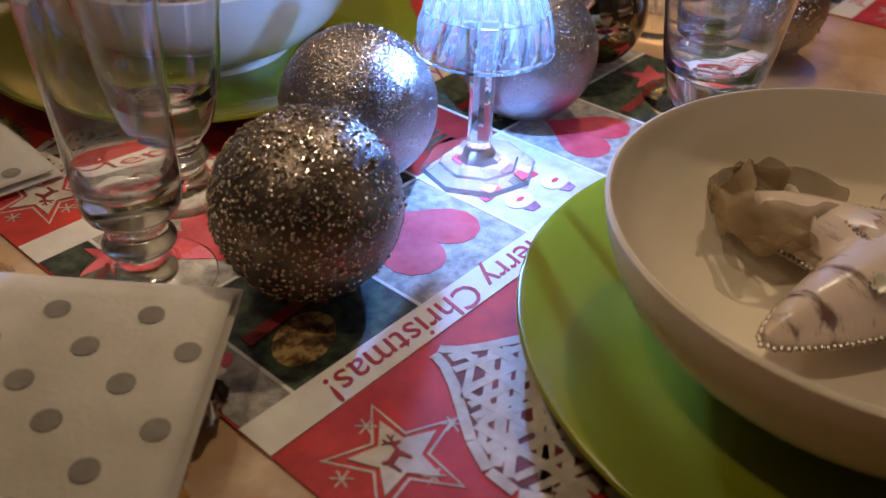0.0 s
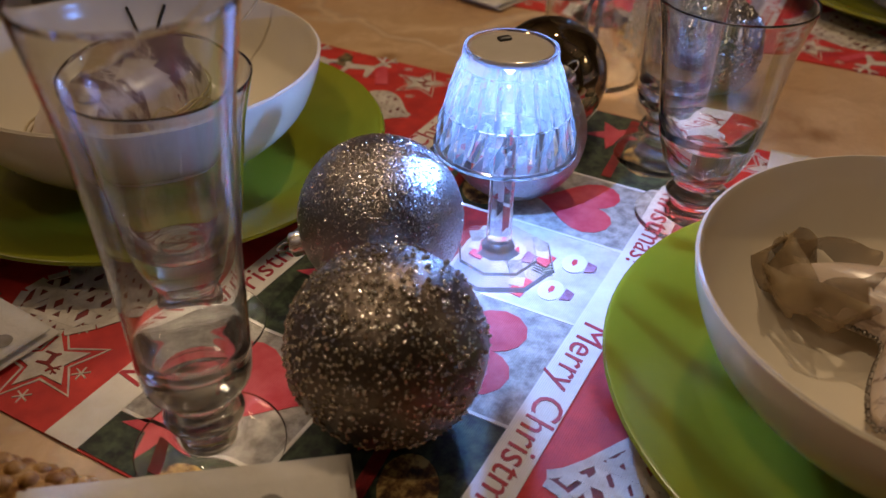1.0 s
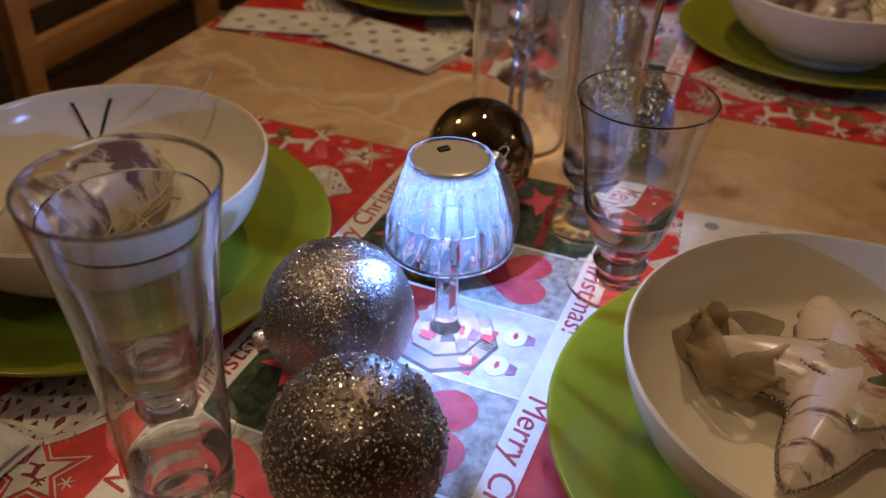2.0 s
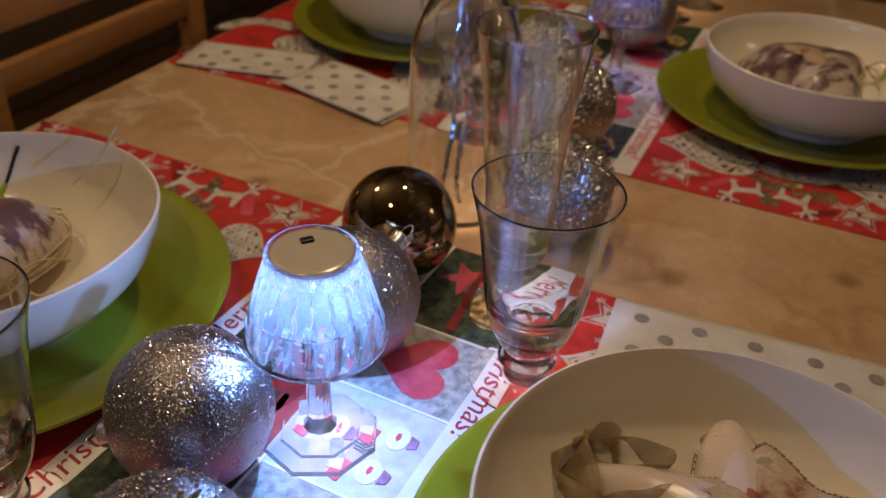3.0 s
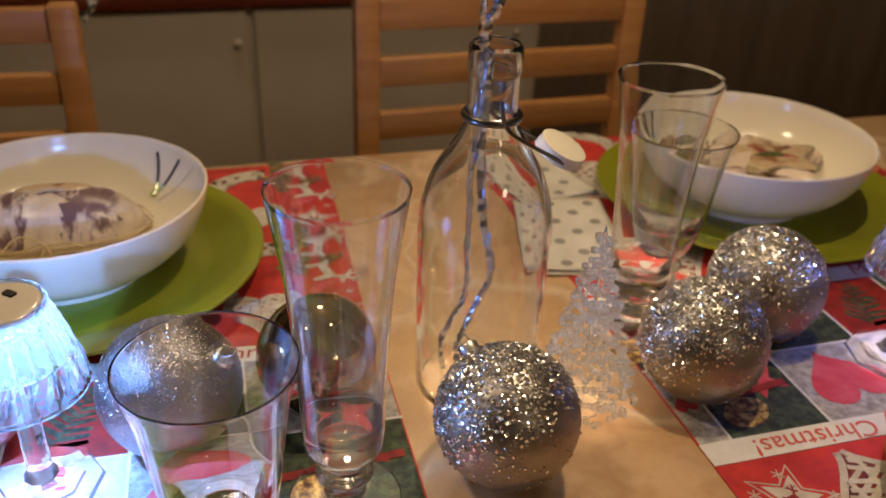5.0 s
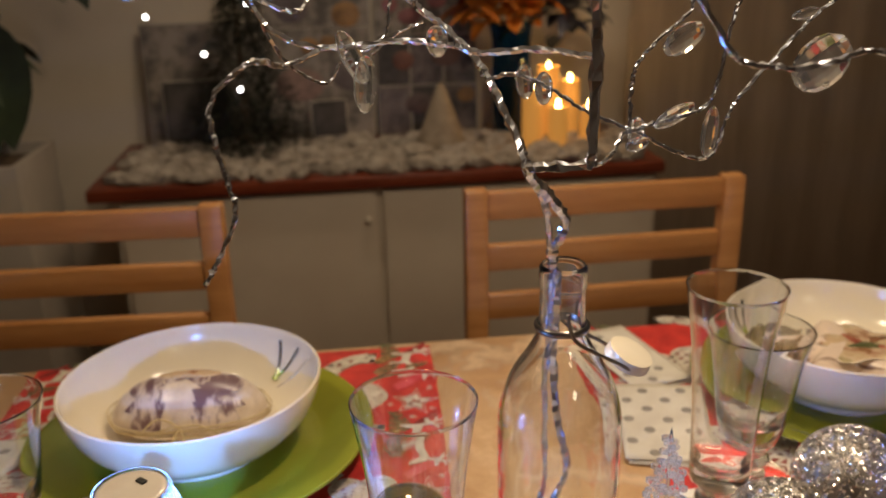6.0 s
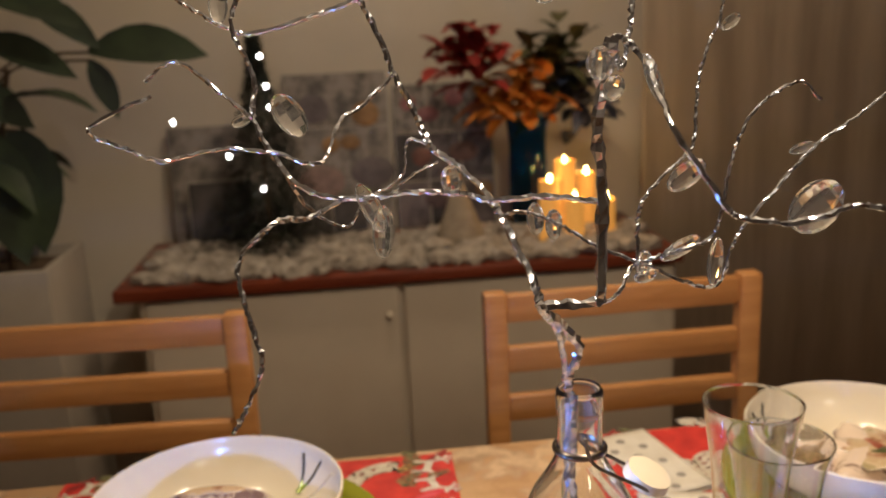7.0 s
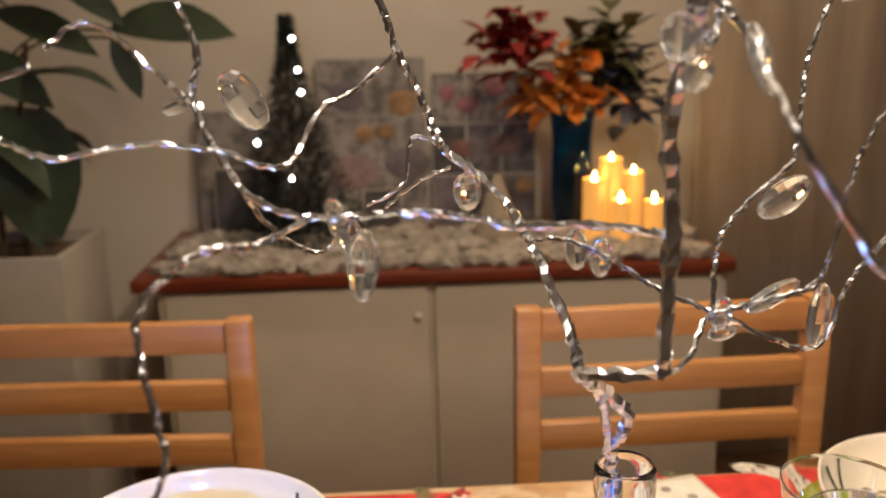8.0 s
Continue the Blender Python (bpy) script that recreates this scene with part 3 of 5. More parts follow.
            lattice(x0 + 0.108, y + sgn * 0.088, ARC, up - 60, 0.050, r, 51 + k)
            lattice(x1 - 0.075, y + sgn * 0.010, heart_pts(1.0), up, 0.024, r, 61 + k)
    return r


runner(-0.17, 0.225, 0.0, pose(-0.003, -0.0025, 0, 0, 0, -1.5))
runner(0.388, 0.785, 0.555, pose(0, -0.001, 0))


# ---- tableware ----
def plate(x, y):
    p = thing("plate", "round lime green plate lying on the printed runner", "plate", pose(x, y, 0.0020), "plates")
    part("body", lathe(rounded([(0, 0.004, 0), (0.084, 0.004, 0), (0.089, 0.0, 0), (0.096, 0.0, 0), (0.101, 0.0055), (0.118, 0.0115), (0.134, 0.0168), (0.1373, 0.0185), (0.1370, 0.0197), (0.1345, 0.0201), (0.118, 0.0150), (0.101, 0.0092), (0.094, 0.0078), (0.080, 0.0074), (0, 0.0074)], 4), 96), LIME, p)
    return p


BOWL = [(0, 0.005, 0), (0.047, 0.005, 0), (0.049, 0.0, 0), (0.053, 0.0, 0), (0.0555, 0.0075), (0.072, 0.0160), (0.087, 0.0310), (0.0952, 0.0490), (0.0981, 0.0625), (0.0978, 0.0642), (0.0961, 0.0640), (0.0930, 0.0500), (0.0846, 0.0335), (0.070, 0.0195), (0.050, 0.0120), (0, 0.0100)]


def bowl(x, y, deg=45):
    b = thing("bowl", "white porcelain soup bowl standing on a lime green plate", "bowl", pose(x, y, 0.0096), "soup bowls")
    part("body", lathe(rounded([(r * 1.054, z * 0.975, *k) for r, z, *k in BOWL], 4), 96), PORCELAIN, b)
    wall = [(0.0812, 0.0255), (0.0850, 0.0290), (0.0888, 0.0328), (0.0930, 0.0394), (0.0968, 0.0475), (0.0990, 0.0545)]
    for k, (d0, spread, a, e) in enumerate(((deg - 1, 2.2, 2, 6), (deg + 1, -3.4, 2, 6))):
        pts = [(r * math.cos(radians(d0 + spread * j * 0.6)), r * math.sin(radians(d0 + spread * j * 0.6)), z) for j, (r, z) in enumerate(wall)]
        part("painted_stem", tube(bmesh.new(), pts[a:e], 0.0011, 6), INK, b)
        part("painted_leaf", tube(bmesh.new(), pts[0:3], [0.0022, 0.0018, 0.0012], 6), LEAFGLAZE, b)
    return b


for (px_, py_), (bx, by), deg in (((0.0259, 0.2858), (0.0224, 0.2859), 42), ((0.0113, -0.1447), (0.0045, -0.1423), -60), ((0.5967, 0.2860), (0.5904, 0.2911), 134), ((0.5830, -0.1223), (0.5664, -0.1279), -40)):
    plate(px_, py_)
    bowl(bx, by, deg)


# ---- ornaments in the bowls ----
def puffy(outline, height, n=9, foot=0.3):
    """A padded shape over the closed outline."""
    bm = bmesh.new()
    m = len(outline)
    rings = []
    for k in range(n + 1):
        a = math.pi * k / n - math.pi / 2
        s_, z = math.cos(a) ** 0.75 if 0 < k < n else 0.0, math.sin(a) * height * (1.0 if a > 0 else foot)
        rings.append([bm.verts.new((x * s_, y * s_, z + height * foot)) for x, y in outline] if 0 < k < n else [bm.verts.new((0, 0, z + height * foot))])
    for a, b in zip(rings, rings[1:]):
        for k in range(m):
            j = (k + 1) % m
            vs = list(dict.fromkeys([a[k % len(a)], a[j % len(a)], b[j % len(b)], b[k % len(b)]]))
            bm.faces.new(vs)
    return bm


def soft_star(r, inner=0.5, n=140, at=0.0, blunt=0.9):
    """A five-armed star with pointed arms and soft hollows."""
    out = []
    for k in range(n):
        t = 2 * math.pi * k / n
        c = 1.0 - (max(0.0, math.sin(2.5 * (t - radians(at))) ** 2 + 0.012)) ** (0.5 * blunt)
        c = max(0.0, c) * 1.09
        out.append((r * (inner + (1 - inner) * c) * math.cos(t), r * (inner + (1 - inner) * c) * math.sin(t)))
    return out


def lobes(r, seed, n=96, deep=0.16, count=3, squash=0.8):
    return [(r * (1 + deep * math.cos(count * t + seed)) * math.cos(t), squash * r * (1 + deep * math.cos(count * t + seed)) * math.sin(t)) for t in (2 * math.pi * k / n for k in range(n))]


def cord(bm, pts, z, r=0.0009):
    """A row of little beads along a closed line."""
    for k, (x, y) in enumerate(pts):
        bmesh.ops.create_icosphere(bm, subdivisions=1, radius=r, matrix=Matrix.Translation((x, y, z + 0.0004 * (k % 2))))
    return bm


def spread_pts(pts, step):
    out, acc = [], 0.0
    for k in range(len(pts)):
        a, b = Vector(pts[k]), Vector(pts[(k + 1) % len(pts)])
        d = (b - a).length
        while acc <= d:
            out.append(tuple(a.lerp(b, acc / d if d else 0)))
            acc += step
        acc -= d
    return out


def star_ornament(m, label):
    t = thing("star_ornament", label, "ornament", m, "padded ornaments")
    outline = soft_star(0.084, 0.44, at=18, blunt=0.92)
    part("padding", puffy(outline, 0.022), BIRCH, t)
    part("cord", cord(bmesh.new(), spread_pts([(x * 1.01, y * 1.01) for x, y in outline], 0.0024), 0.0066, 0.0013), BRONZE, t, "twisted silver cord edging")
    dec = [(x - 0.012, y - 0.004) for x, y in soft_star(0.050, 0.62, at=18, blunt=1.0)]
    part("picture_patch", Matrix_shift(puffy_about(dec, 0.0042), 0.0232), DECAL, t, "glossy painted picture patch")
    part("inner_cord", cord(bmesh.new(), spread_pts(dec, 0.0024), 0.0246, 0.0012), BRONZE, t)
    for (cx, cy), (rx, ry), deg, paint in (((-0.018, 0.004), (0.015, 0.007), 30, PAINT_GREEN), ((-0.004, -0.002), (0.012, 0.005), -35, PAINT_RED), ((-0.020, -0.014), (0.010, 0.005), 70, PAINT_BROWN), ((-0.030, 0.000), (0.008, 0.004), 10, PAINT_RED)):
        blot = turned(lobes(1.0, cx * 90, 40, 0.22, 3, 1.0), 0, 0)
        part("painted_blot", Matrix_shift(puffy_about(turned([(rx * a, ry * b) for a, b in blot], cx, cy, deg), 0.0014), 0.0276), paint, t)
    for a in (234, 306):
        tip = [(x + 0.058 * math.cos(radians(a)), y + 0.058 * math.sin(radians(a))) for x, y in round_pts(0.015, 0.012, 28)]
        part("tip_patch", Matrix_shift(puffy_about(tip, 0.0050), 0.0085), PLUM_BARK, t, "plum-coloured patch")
    rnd = random.Random(3)
    for a0, r, lift, wide in ((0.1, 0.026, 0.0, 0.014), (0.8, 0.020, 0.003, 0.016), (1.7, 0.025, 0.002, 0.013), (-0.9, 0.021, 0.001, 0.015), (2.6, 0.018, 0.004, 0.012)):
        prev, bm = None, bmesh.new()
        for j in range(33):
            a = 2 * math.pi * j / 32
            f = 0.5 * (1 - math.cos(a))
            px_, py_ = 0.052 + r * 1.4 * f * math.cos(a0) - 0.6 * r * math.sin(a) * math.sin(a0), 0.016 + r * 1.4 * f * math.sin(a0) + 0.6 * r * math.sin(a) * math.cos(a0)
            z = 0.006 + lift + 0.012 * f
            fold = 0.0022 * math.sin(5 * a + a0 * 3) + rnd.uniform(-0.0006, 0.0006)
            row = [bm.verts.new((px_ + wide * q * 0.8 * math.cos(a0 + a) + fold * (1 - q), py_ + wide * q * 0.8 * math.sin(a0 + a) + fold * q, max(0.0015, z + wide * (q - 0.45) + fold))) for q in (0.0, 0.33, 0.67, 1.0)]
            if prev:
                for u, v in ((0, 1), (1, 2), (2, 3)):
                    bm.faces.new((prev[u], row[u], row[v], prev[v]))
            prev = row
        ob = part("ribbon_loop", bm, ORGANZA, t, "sheer beige organza ribbon loop")
        ob.modifiers.new("thickness", "SOLIDIFY").thickness = 0.0003
    return t


def puffy_about(outline, height):
    """A padded shape over an outline that lies off the origin."""
    cx, cy = sum(p[0] for p in outline) / len(outline), sum(p[1] for p in outline) / len(outline)
    bm = puffy([(x - cx, y - cy) for x, y in outline], height)
    bmesh.ops.translate(bm, verts=bm.verts, vec=(cx, cy, 0))
    return bm


def Matrix_shift(bm, z):
    bmesh.ops.translate(bm, verts=bm.verts, vec=(0, 0, z))
    return bm


def ribbon(bm, pts, width):
    """A soft band standing on edge along pts."""
    prev = None
    for k, p in enumerate(pts):
        w = width * (0.8 + 0.2 * math.sin(k))
        a, b = bm.verts.new((p[0], p[1], p[2] - w / 2)), bm.verts.new((p[0] + 0.003 * math.sin(k * 1.7), p[1] + 0.003 * math.cos(k), p[2] + w / 2))
        if prev:
            bm.faces.new((prev[0], a, b, prev[1]))
        prev = (a, b)
    return bm


def wrapped(outline, height, x0, x1, grow=1.012):
    """A strip of paper that lies over the padding between x0 and x1."""
    bm = puffy([(x * grow, y * grow) for x, y in outline], height * 1.015)
    gone = [f for f in bm.faces if not x0 < f.calc_center_median().x < x1 or f.calc_center_median().z < height * 0.42]
    bmesh.ops.delete(bm, geom=gone, context="FACES")
    return bm


def bark_ornament(m, label, outline, height, strips, base):
    t = thing("bark_ornament", label, "ornament", m, "padded ornaments")
    part("padding", puffy(outline, height, 16), base, t)
    part("cord", cord(bmesh.new(), spread_pts([(x * 0.99, y * 0.99) for x, y in outline], 0.0026), height * 0.3, 0.0008), SILVER, t)
    for x0, x1 in strips:
        part("bark_strip", wrapped(outline, height, x0, x1), PLUM_BARK, t, "plum-brown bark strip")
    part("picture_patch", Matrix_shift(puffy([(x * 0.42, y * 0.26 + 0.010) for x, y in outline], height * 0.10), height * 1.20), DECAL, t)
    bm = bmesh.new()
    for k in range(3):
        tube(bm, curve([(x * (1.02 + 0.02 * k), y * 1.03, height * (0.30 + 0.10 * k) + 0.002 * math.sin(5 * j + k)) for j, (x, y) in enumerate(outline[::8] + outline[:1])], 4), 0.0008, 5)
    part("raffia", bm, RAFFIA, t, "strands of pale raffia")
    bm = bmesh.new()
    lo = min(outline, key=lambda p: p[1])
    for a, b, c in ((0.034, 0.006, -0.004), (-0.030, 0.012, 0.002), (0.012, -0.010, -0.016), (-0.014, -0.008, -0.018), (-0.022, 0.002, 0.006)):
        tube(bm, curve([(lo[0], lo[1] - 0.002, height * 0.62), (lo[0] + a * 0.5, lo[1] - 0.006 + c * 0.3, height * 0.55 + b), (lo[0] + a, lo[1] - 0.005 + c, max(0.004, height * 0.40 + b * 0.3))], 5), 0.0008, 5)
    part("raffia_bow", bm, RAFFIA, t)
    return t


star_ornament(pose(0.0300, -0.149, 0.0262, 2, 2, 70), "birch-patterned padded star ornament lying in a white bowl")
bark_ornament(pose(0.017, 0.291, 0.0245, 0, 0, -4), "oval plum bark ornament tied with raffia in a bowl", lobes(0.056, 0.0, deep=0.13, count=2, squash=0.74), 0.033, ((-0.042, -0.014), (0.010, 0.044)), CREAM_BARK)
star_ornament(pose(0.597, 0.291, 0.0262, 0, 3, 130), "birch-patterned padded star ornament in a white bowl near a chair")
bark_ornament(pose(0.576, -0.120, 0.0245, 0, 0, 48), "padded plum bark heart ornament lying in a white bowl", heart_pts(0.062, 96), 0.034, ((-0.045, -0.030), (0.004, 0.018), (0.036, 0.050)), PLUM_BARK)
twig_bm = tube(bmesh.new(), curve([(0.090, 0.278, 0.060), (0.104, 0.268, 0.074), (0.118, 0.262, 0.092)], 5), [0.0007] * 11, 6)
single("raffia_strand", twig_bm, RAFFIA, "loose strand of pale raffia over the rim of a bowl", "raffia")


# ---- baubles ----
def unit_ball():
    bm = bmesh.new()
    bmesh.ops.create_icosphere(bm, subdivisions=2, radius=1.0)
    bm.verts.index_update()
    out = [v.co.copy() for v in bm.verts], [[v.index for v in f.verts] for f in bm.faces]
    bm.free()
    return out


BALL = unit_ball()


def flakes(r, n, size, seed, pole, bias, beads=False, proud=0.0005, reach=0.35, tilt=0.75):
    """Glitter stuck on a ball: denser round the pole."""
    rnd = random.Random(seed)
    bm = bmesh.new()
    pole = Vector(pole).normalized()
    k = 0
    while k < n:
        v = Vector((rnd.gauss(0, 1), rnd.gauss(0, 1), rnd.gauss(0, 1))).normalized()
        if rnd.random() > bias + (1 - bias) * max(0.0, reach + (1 - reach) * v.dot(pole)):
            continue
        k += 1
        s_ = size * rnd.uniform(0.55, 1.25)
        n_ = (v + Vector((rnd.uniform(-1, 1), rnd.uniform(-1, 1), rnd.uniform(-1, 1))) * tilt).normalized()
        u = n_.cross(Vector((0.3, 0.7, 0.6))).normalized()
        w = n_.cross(u)
        p = v * (r + proud)
        if beads:
            at = v * (r + s_ * 0.45)
            vs = [bm.verts.new(at + q * s_) for q in BALL[0]]
            for f in BALL[1]:
                bm.faces.new([vs[i] for i in f])
        else:
            q = [bm.verts.new(p + s_ * (math.cos(a) * u + math.sin(a) * w)) for a in (0.2, 1.4, 2.6, 3.7, 5.0)]
            bm.faces.new(q)
    return bm


def bauble(label, x, y, r, material, cap, coat=None):
    t = thing("bauble", label, "bauble", pose(x, y, r + Z4), "baubles")
    part("shell", ball(bmesh.new(), r, u=64, v=40), material, t)
    up = Vector(cap).normalized().to_track_quat("Z", "Y").to_matrix().to_4x4()
    bm = lathe(rounded([(0, r - 0.002, 0), (0.0062, r - 0.002, 0), (0.0062, r + 0.0045, 0), (0.0050, r + 0.0062), (0, r + 0.0064)], 2), 16)
    bmesh.ops.transform(bm, matrix=up, verts=bm.verts)
    part("cap", bm, FLAKE, t, "crimped silver metal cap")
    bm = tube(bmesh.new(), [(0.0034 * math.cos(a), 0, r + 0.0085 + 0.0046 * math.sin(a)) for a in (0.5 * j for j in range(13))], 0.0005, 6)
    bmesh.ops.transform(bm, matrix=up, verts=bm.verts)
    part("loop", bm, STEEL, t)
    if coat == "beads":
        part("glitter_crust", flakes(r, 1100, 0.00088, 3, (-0.75, 0.35, 0.55), 0.16, True, reach=0.30), GRAIN, t, "coarse silver glitter beads")
        part("glitter_dust", flakes(r, 4200, 0.00046, 5, (0.15, -0.05, 1), 0.15, proud=0.0003, reach=0.2, tilt=0.42), FLAKE, t, "fine silver glitter dust", False)
    elif coat == "flakes":
        part("glitter_coat", flakes(r, 4300, 0.00086, 4 + int(x * 100), (-0.45, 0.30, 0.9), 0.008, reach=0.10), FLAKE, t, "coarse silver glitter flakes", False)
        part("glitter_crust", flakes(r, 420, 0.0008, 9 + int(x * 100), (-0.4, 0.2, 1), 0.25, True), GRAIN, t)
    elif coat == "dust":
        part("glitter_dust", flakes(r, 5200, 0.00034, 6 + int(x * 100), (-0.1, 0.2, 1), 0.10, proud=0.0002), FLAKE, t, "fine silver glitter dust", False)
    return t


bauble("satin silver bauble crusted with coarse glitter beads", -0.096, 0.0546, 0.0395, SATIN, (0.2, 0.6, -0.8), "beads")
bauble("smooth silver bauble with fine glitter beside a lit lamp", -0.018, 0.103, 0.0393, FROST, (-0.54, 0.78, -0.29), "dust")
bauble("smooth silver glitter bauble behind a lit table lamp", 0.0948, 0.0813, 0.0394, FROST, (0.69, -0.37, 0.61), "dust")
bauble("dark smoky mirror-finish bauble beside clear glasses", 0.1795, 0.0944, 0.0372, MIRROR, (-0.3, 0.5, -0.8))
bauble("silver bauble crusted with large glitter flakes on the oilcloth", 0.2683, 0.0157, 0.0393, COARSE, (-0.31, 0.76, 0.55), "flakes")
bauble("silver bauble crusted with large glitter flakes on a runner", 0.4105, 0.0552, 0.0390, COARSE, (0.5, 0.5, -0.6), "flakes")
bauble("silver glitter bauble beside a green plate on a runner", 0.4881, 0.1053, 0.0394, COARSE, (0.6, 0.5, -0.4), "flakes")
bauble("silver glitter bauble behind an unlit clear lamp", 0.6734, 0.0632, 0.0390, COARSE, (0.6, 0.6, 0.1), "flakes")


# ---- small table lamps ----
def table_lamp(x, y, deg, lit):
    t = thing("table_lamp", "small clear acrylic table lamp glowing cold white" if lit else "small clear acrylic table lamp with a dim blue light", "lamp", pose(x, y, Z4 + 0.0006, 0, 0, deg), "small table lamps")
    part("base", lathe([(0, 0), (0.0295, 0), (0.0310, 0.0016), (0.0298, 0.0036), (0.0215, 0.0050), (0.0205, 0.0062), (0.0120, 0.0078), (0.0085, 0.0098), (0, 0.0098)], 8), SOFT_ACRYLIC, t, "octagonal clear foot", False)
    part("stem", lathe([(0, 0.0100), (0.0090, 0.0100), (0.0066, 0.0140), (0.0062, 0.0400), (0.0066, 0.0640), (0.0090, 0.0680), (0, 0.0680)], 10), SOFT_ACRYLIC, t, "", False)
    n = 20

    def ring(bm, r, z, deep, phase):
        """One level of the shade, its points in and out by turns."""
        out = []
        for j in range(2 * n):
            d, a = (deep if j % 2 == phase else -deep), math.pi * j / n
            out.append(bm.verts.new(((r + d) * math.cos(a), (r + d) * math.sin(a), z + (0.0 if j % 2 == phase else -1.4 * abs(deep)))))
        return out

    def shell(levels):
        bm = bmesh.new()
        rings = [ring(bm, *q) for q in levels]
        for a, b in zip(rings, rings[1:] + rings[:1]):
            for j in range(2 * n):
                i2 = (j + 1) % (2 * n)
                bm.faces.new((a[j], a[i2], b[i2], b[j]))
        return bm

    part("shade_skirt", shell([(0.0342, 0.0680, 0.0, 0), (0.0342, 0.0694, 0.0, 0), (0.0330, 0.0704, 0.0, 0), (0.0318, 0.0790, 0.0011, 0), (0.0298, 0.0880, 0.0, 0), (0.0284, 0.0880, 0.0, 0), (0.0318, 0.0690, 0.0, 0)]), ACRYLIC, t, "clear skirt of pointed facets", False)
    # flutes: flat panels between narrow grooves
    bm = bmesh.new()
    levels = [(0.0298, 0.0882), (0.0270, 0.0985), (0.0241, 0.1075), (0.0232, 0.1092), (0.0222, 0.1100), (0.0216, 0.1165), (0.0212, 0.1175), (0.0199, 0.1175), (0.0197, 0.1130), (0.0205, 0.1080), (0.0285, 0.0882)]
    rings = []
    for k, (r, z) in enumerate(levels):
        row = []
        for j in range(4 * n):
            step, f = divmod(j, 4)
            a = 2 * math.pi * (step + (0.00, 0.15, 0.50, 0.85)[f]) / n
            groove = 0.0024 if f == 0 and k < 3 else 0.0
            row.append(bm.verts.new(((r - groove) * math.cos(a), (r - groove) * math.sin(a), z)))
        rings.append(row)
    for a, b in zip(rings, rings[1:] + rings[:1]):
        for j in range(4 * n):
            i2 = (j + 1) % (4 * n)
            bm.faces.new((a[j], a[i2], b[i2], b[j]))
    part("shade", bm, GLOW_ACRYLIC, t, "fluted frosted acrylic shade", False)
    rnd = random.Random(14)
    for o in t.children:
        o.visible_shadow = False
    # ribs added inside the skirt to break the LED light into shadow streaks
    for k in range(15):
        a, lean, w = 2 * math.pi * (k + rnd.uniform(-0.3, 0.3)) / 15, rnd.uniform(-0.22, 0.22), rnd.uniform(0.0010, 0.0030)
        part("rib", tube(bmesh.new(), [(0.0290 * math.cos(a), 0.0290 * math.sin(a), 0.0725), (0.0250 * math.cos(a + lean), 0.0250 * math.sin(a + lean), 0.0900)], w, 5), ACRYLIC, t)
    part("top_disc", lathe(rounded([(0, 0.1140, 0), (0.0186, 0.1140, 0), (0.0192, 0.1163), (0.0155, 0.1175), (0, 0.1178)], 3), 40), DISC, t, "pearly round top disc")
    part("switch", box(bmesh.new(), -0.0032, 0.0032, 0.0052, 0.0092, 0.1174, 0.1192, 0.0008), BLACK, t, "black switch", False)
    chip = part("led_chip", ball(bmesh.new(), 0.0042, (0, 0, 0.109), 14, 8), LED if lit else mat_led_dim, t)
    chip.visible_shadow = False
    return t


mat_led_dim = glowing("dim_led_chip", (0.6, 0.7, 1), (0.25, 0.38, 1.0), 16.0)
table_lamp(0.026, 0.060, -40, True)
table_lamp(0.563, 0.0555, -40, False)


# ---- glasses and bottle ----
def tall_glass(x, y):
    t = thing("tall_glass", "tall clear flared glass on a short knobbed stem", "glass", pose(x, y, Z4), "tall glasses")
    part("foot", lathe(rounded([(0, 0, 0), (0.0290, 0, 0), (0.0298, 0.0012), (0.0285, 0.0026), (0.016, 0.0060), (0.0112, 0.0110), (0.0104, 0.0150, 0), (0, 0.0150, 0)], 3), 48), GLASS, t)
    part("stem", lathe(rounded([(0, 0.0152, 0), (0.0104, 0.0152, 0), (0.0150, 0.0195), (0.0152, 0.0230), (0.0118, 0.0275), (0.0128, 0.0300), (0.0160, 0.0345, 0), (0, 0.0345, 0)], 3), 48), GLASS, t)
    part("cup", lathe(rounded([(0, 0.0347, 0), (0.0162, 0.0347, 0), (0.0196, 0.0385), (0.0208, 0.0460), (0.0214, 0.064), (0.0228, 0.100), (0.0262, 0.143), (0.0319, 0.1808), (0.0316, 0.1816), (0.0312, 0.1810), (0.0254, 0.143), (0.0219, 0.100), (0.0204, 0.066), (0.0194, 0.0560), (0.0130, 0.0475), (0, 0.0455)], 4), 64), GLASS, t)
    return no_shadow(t)


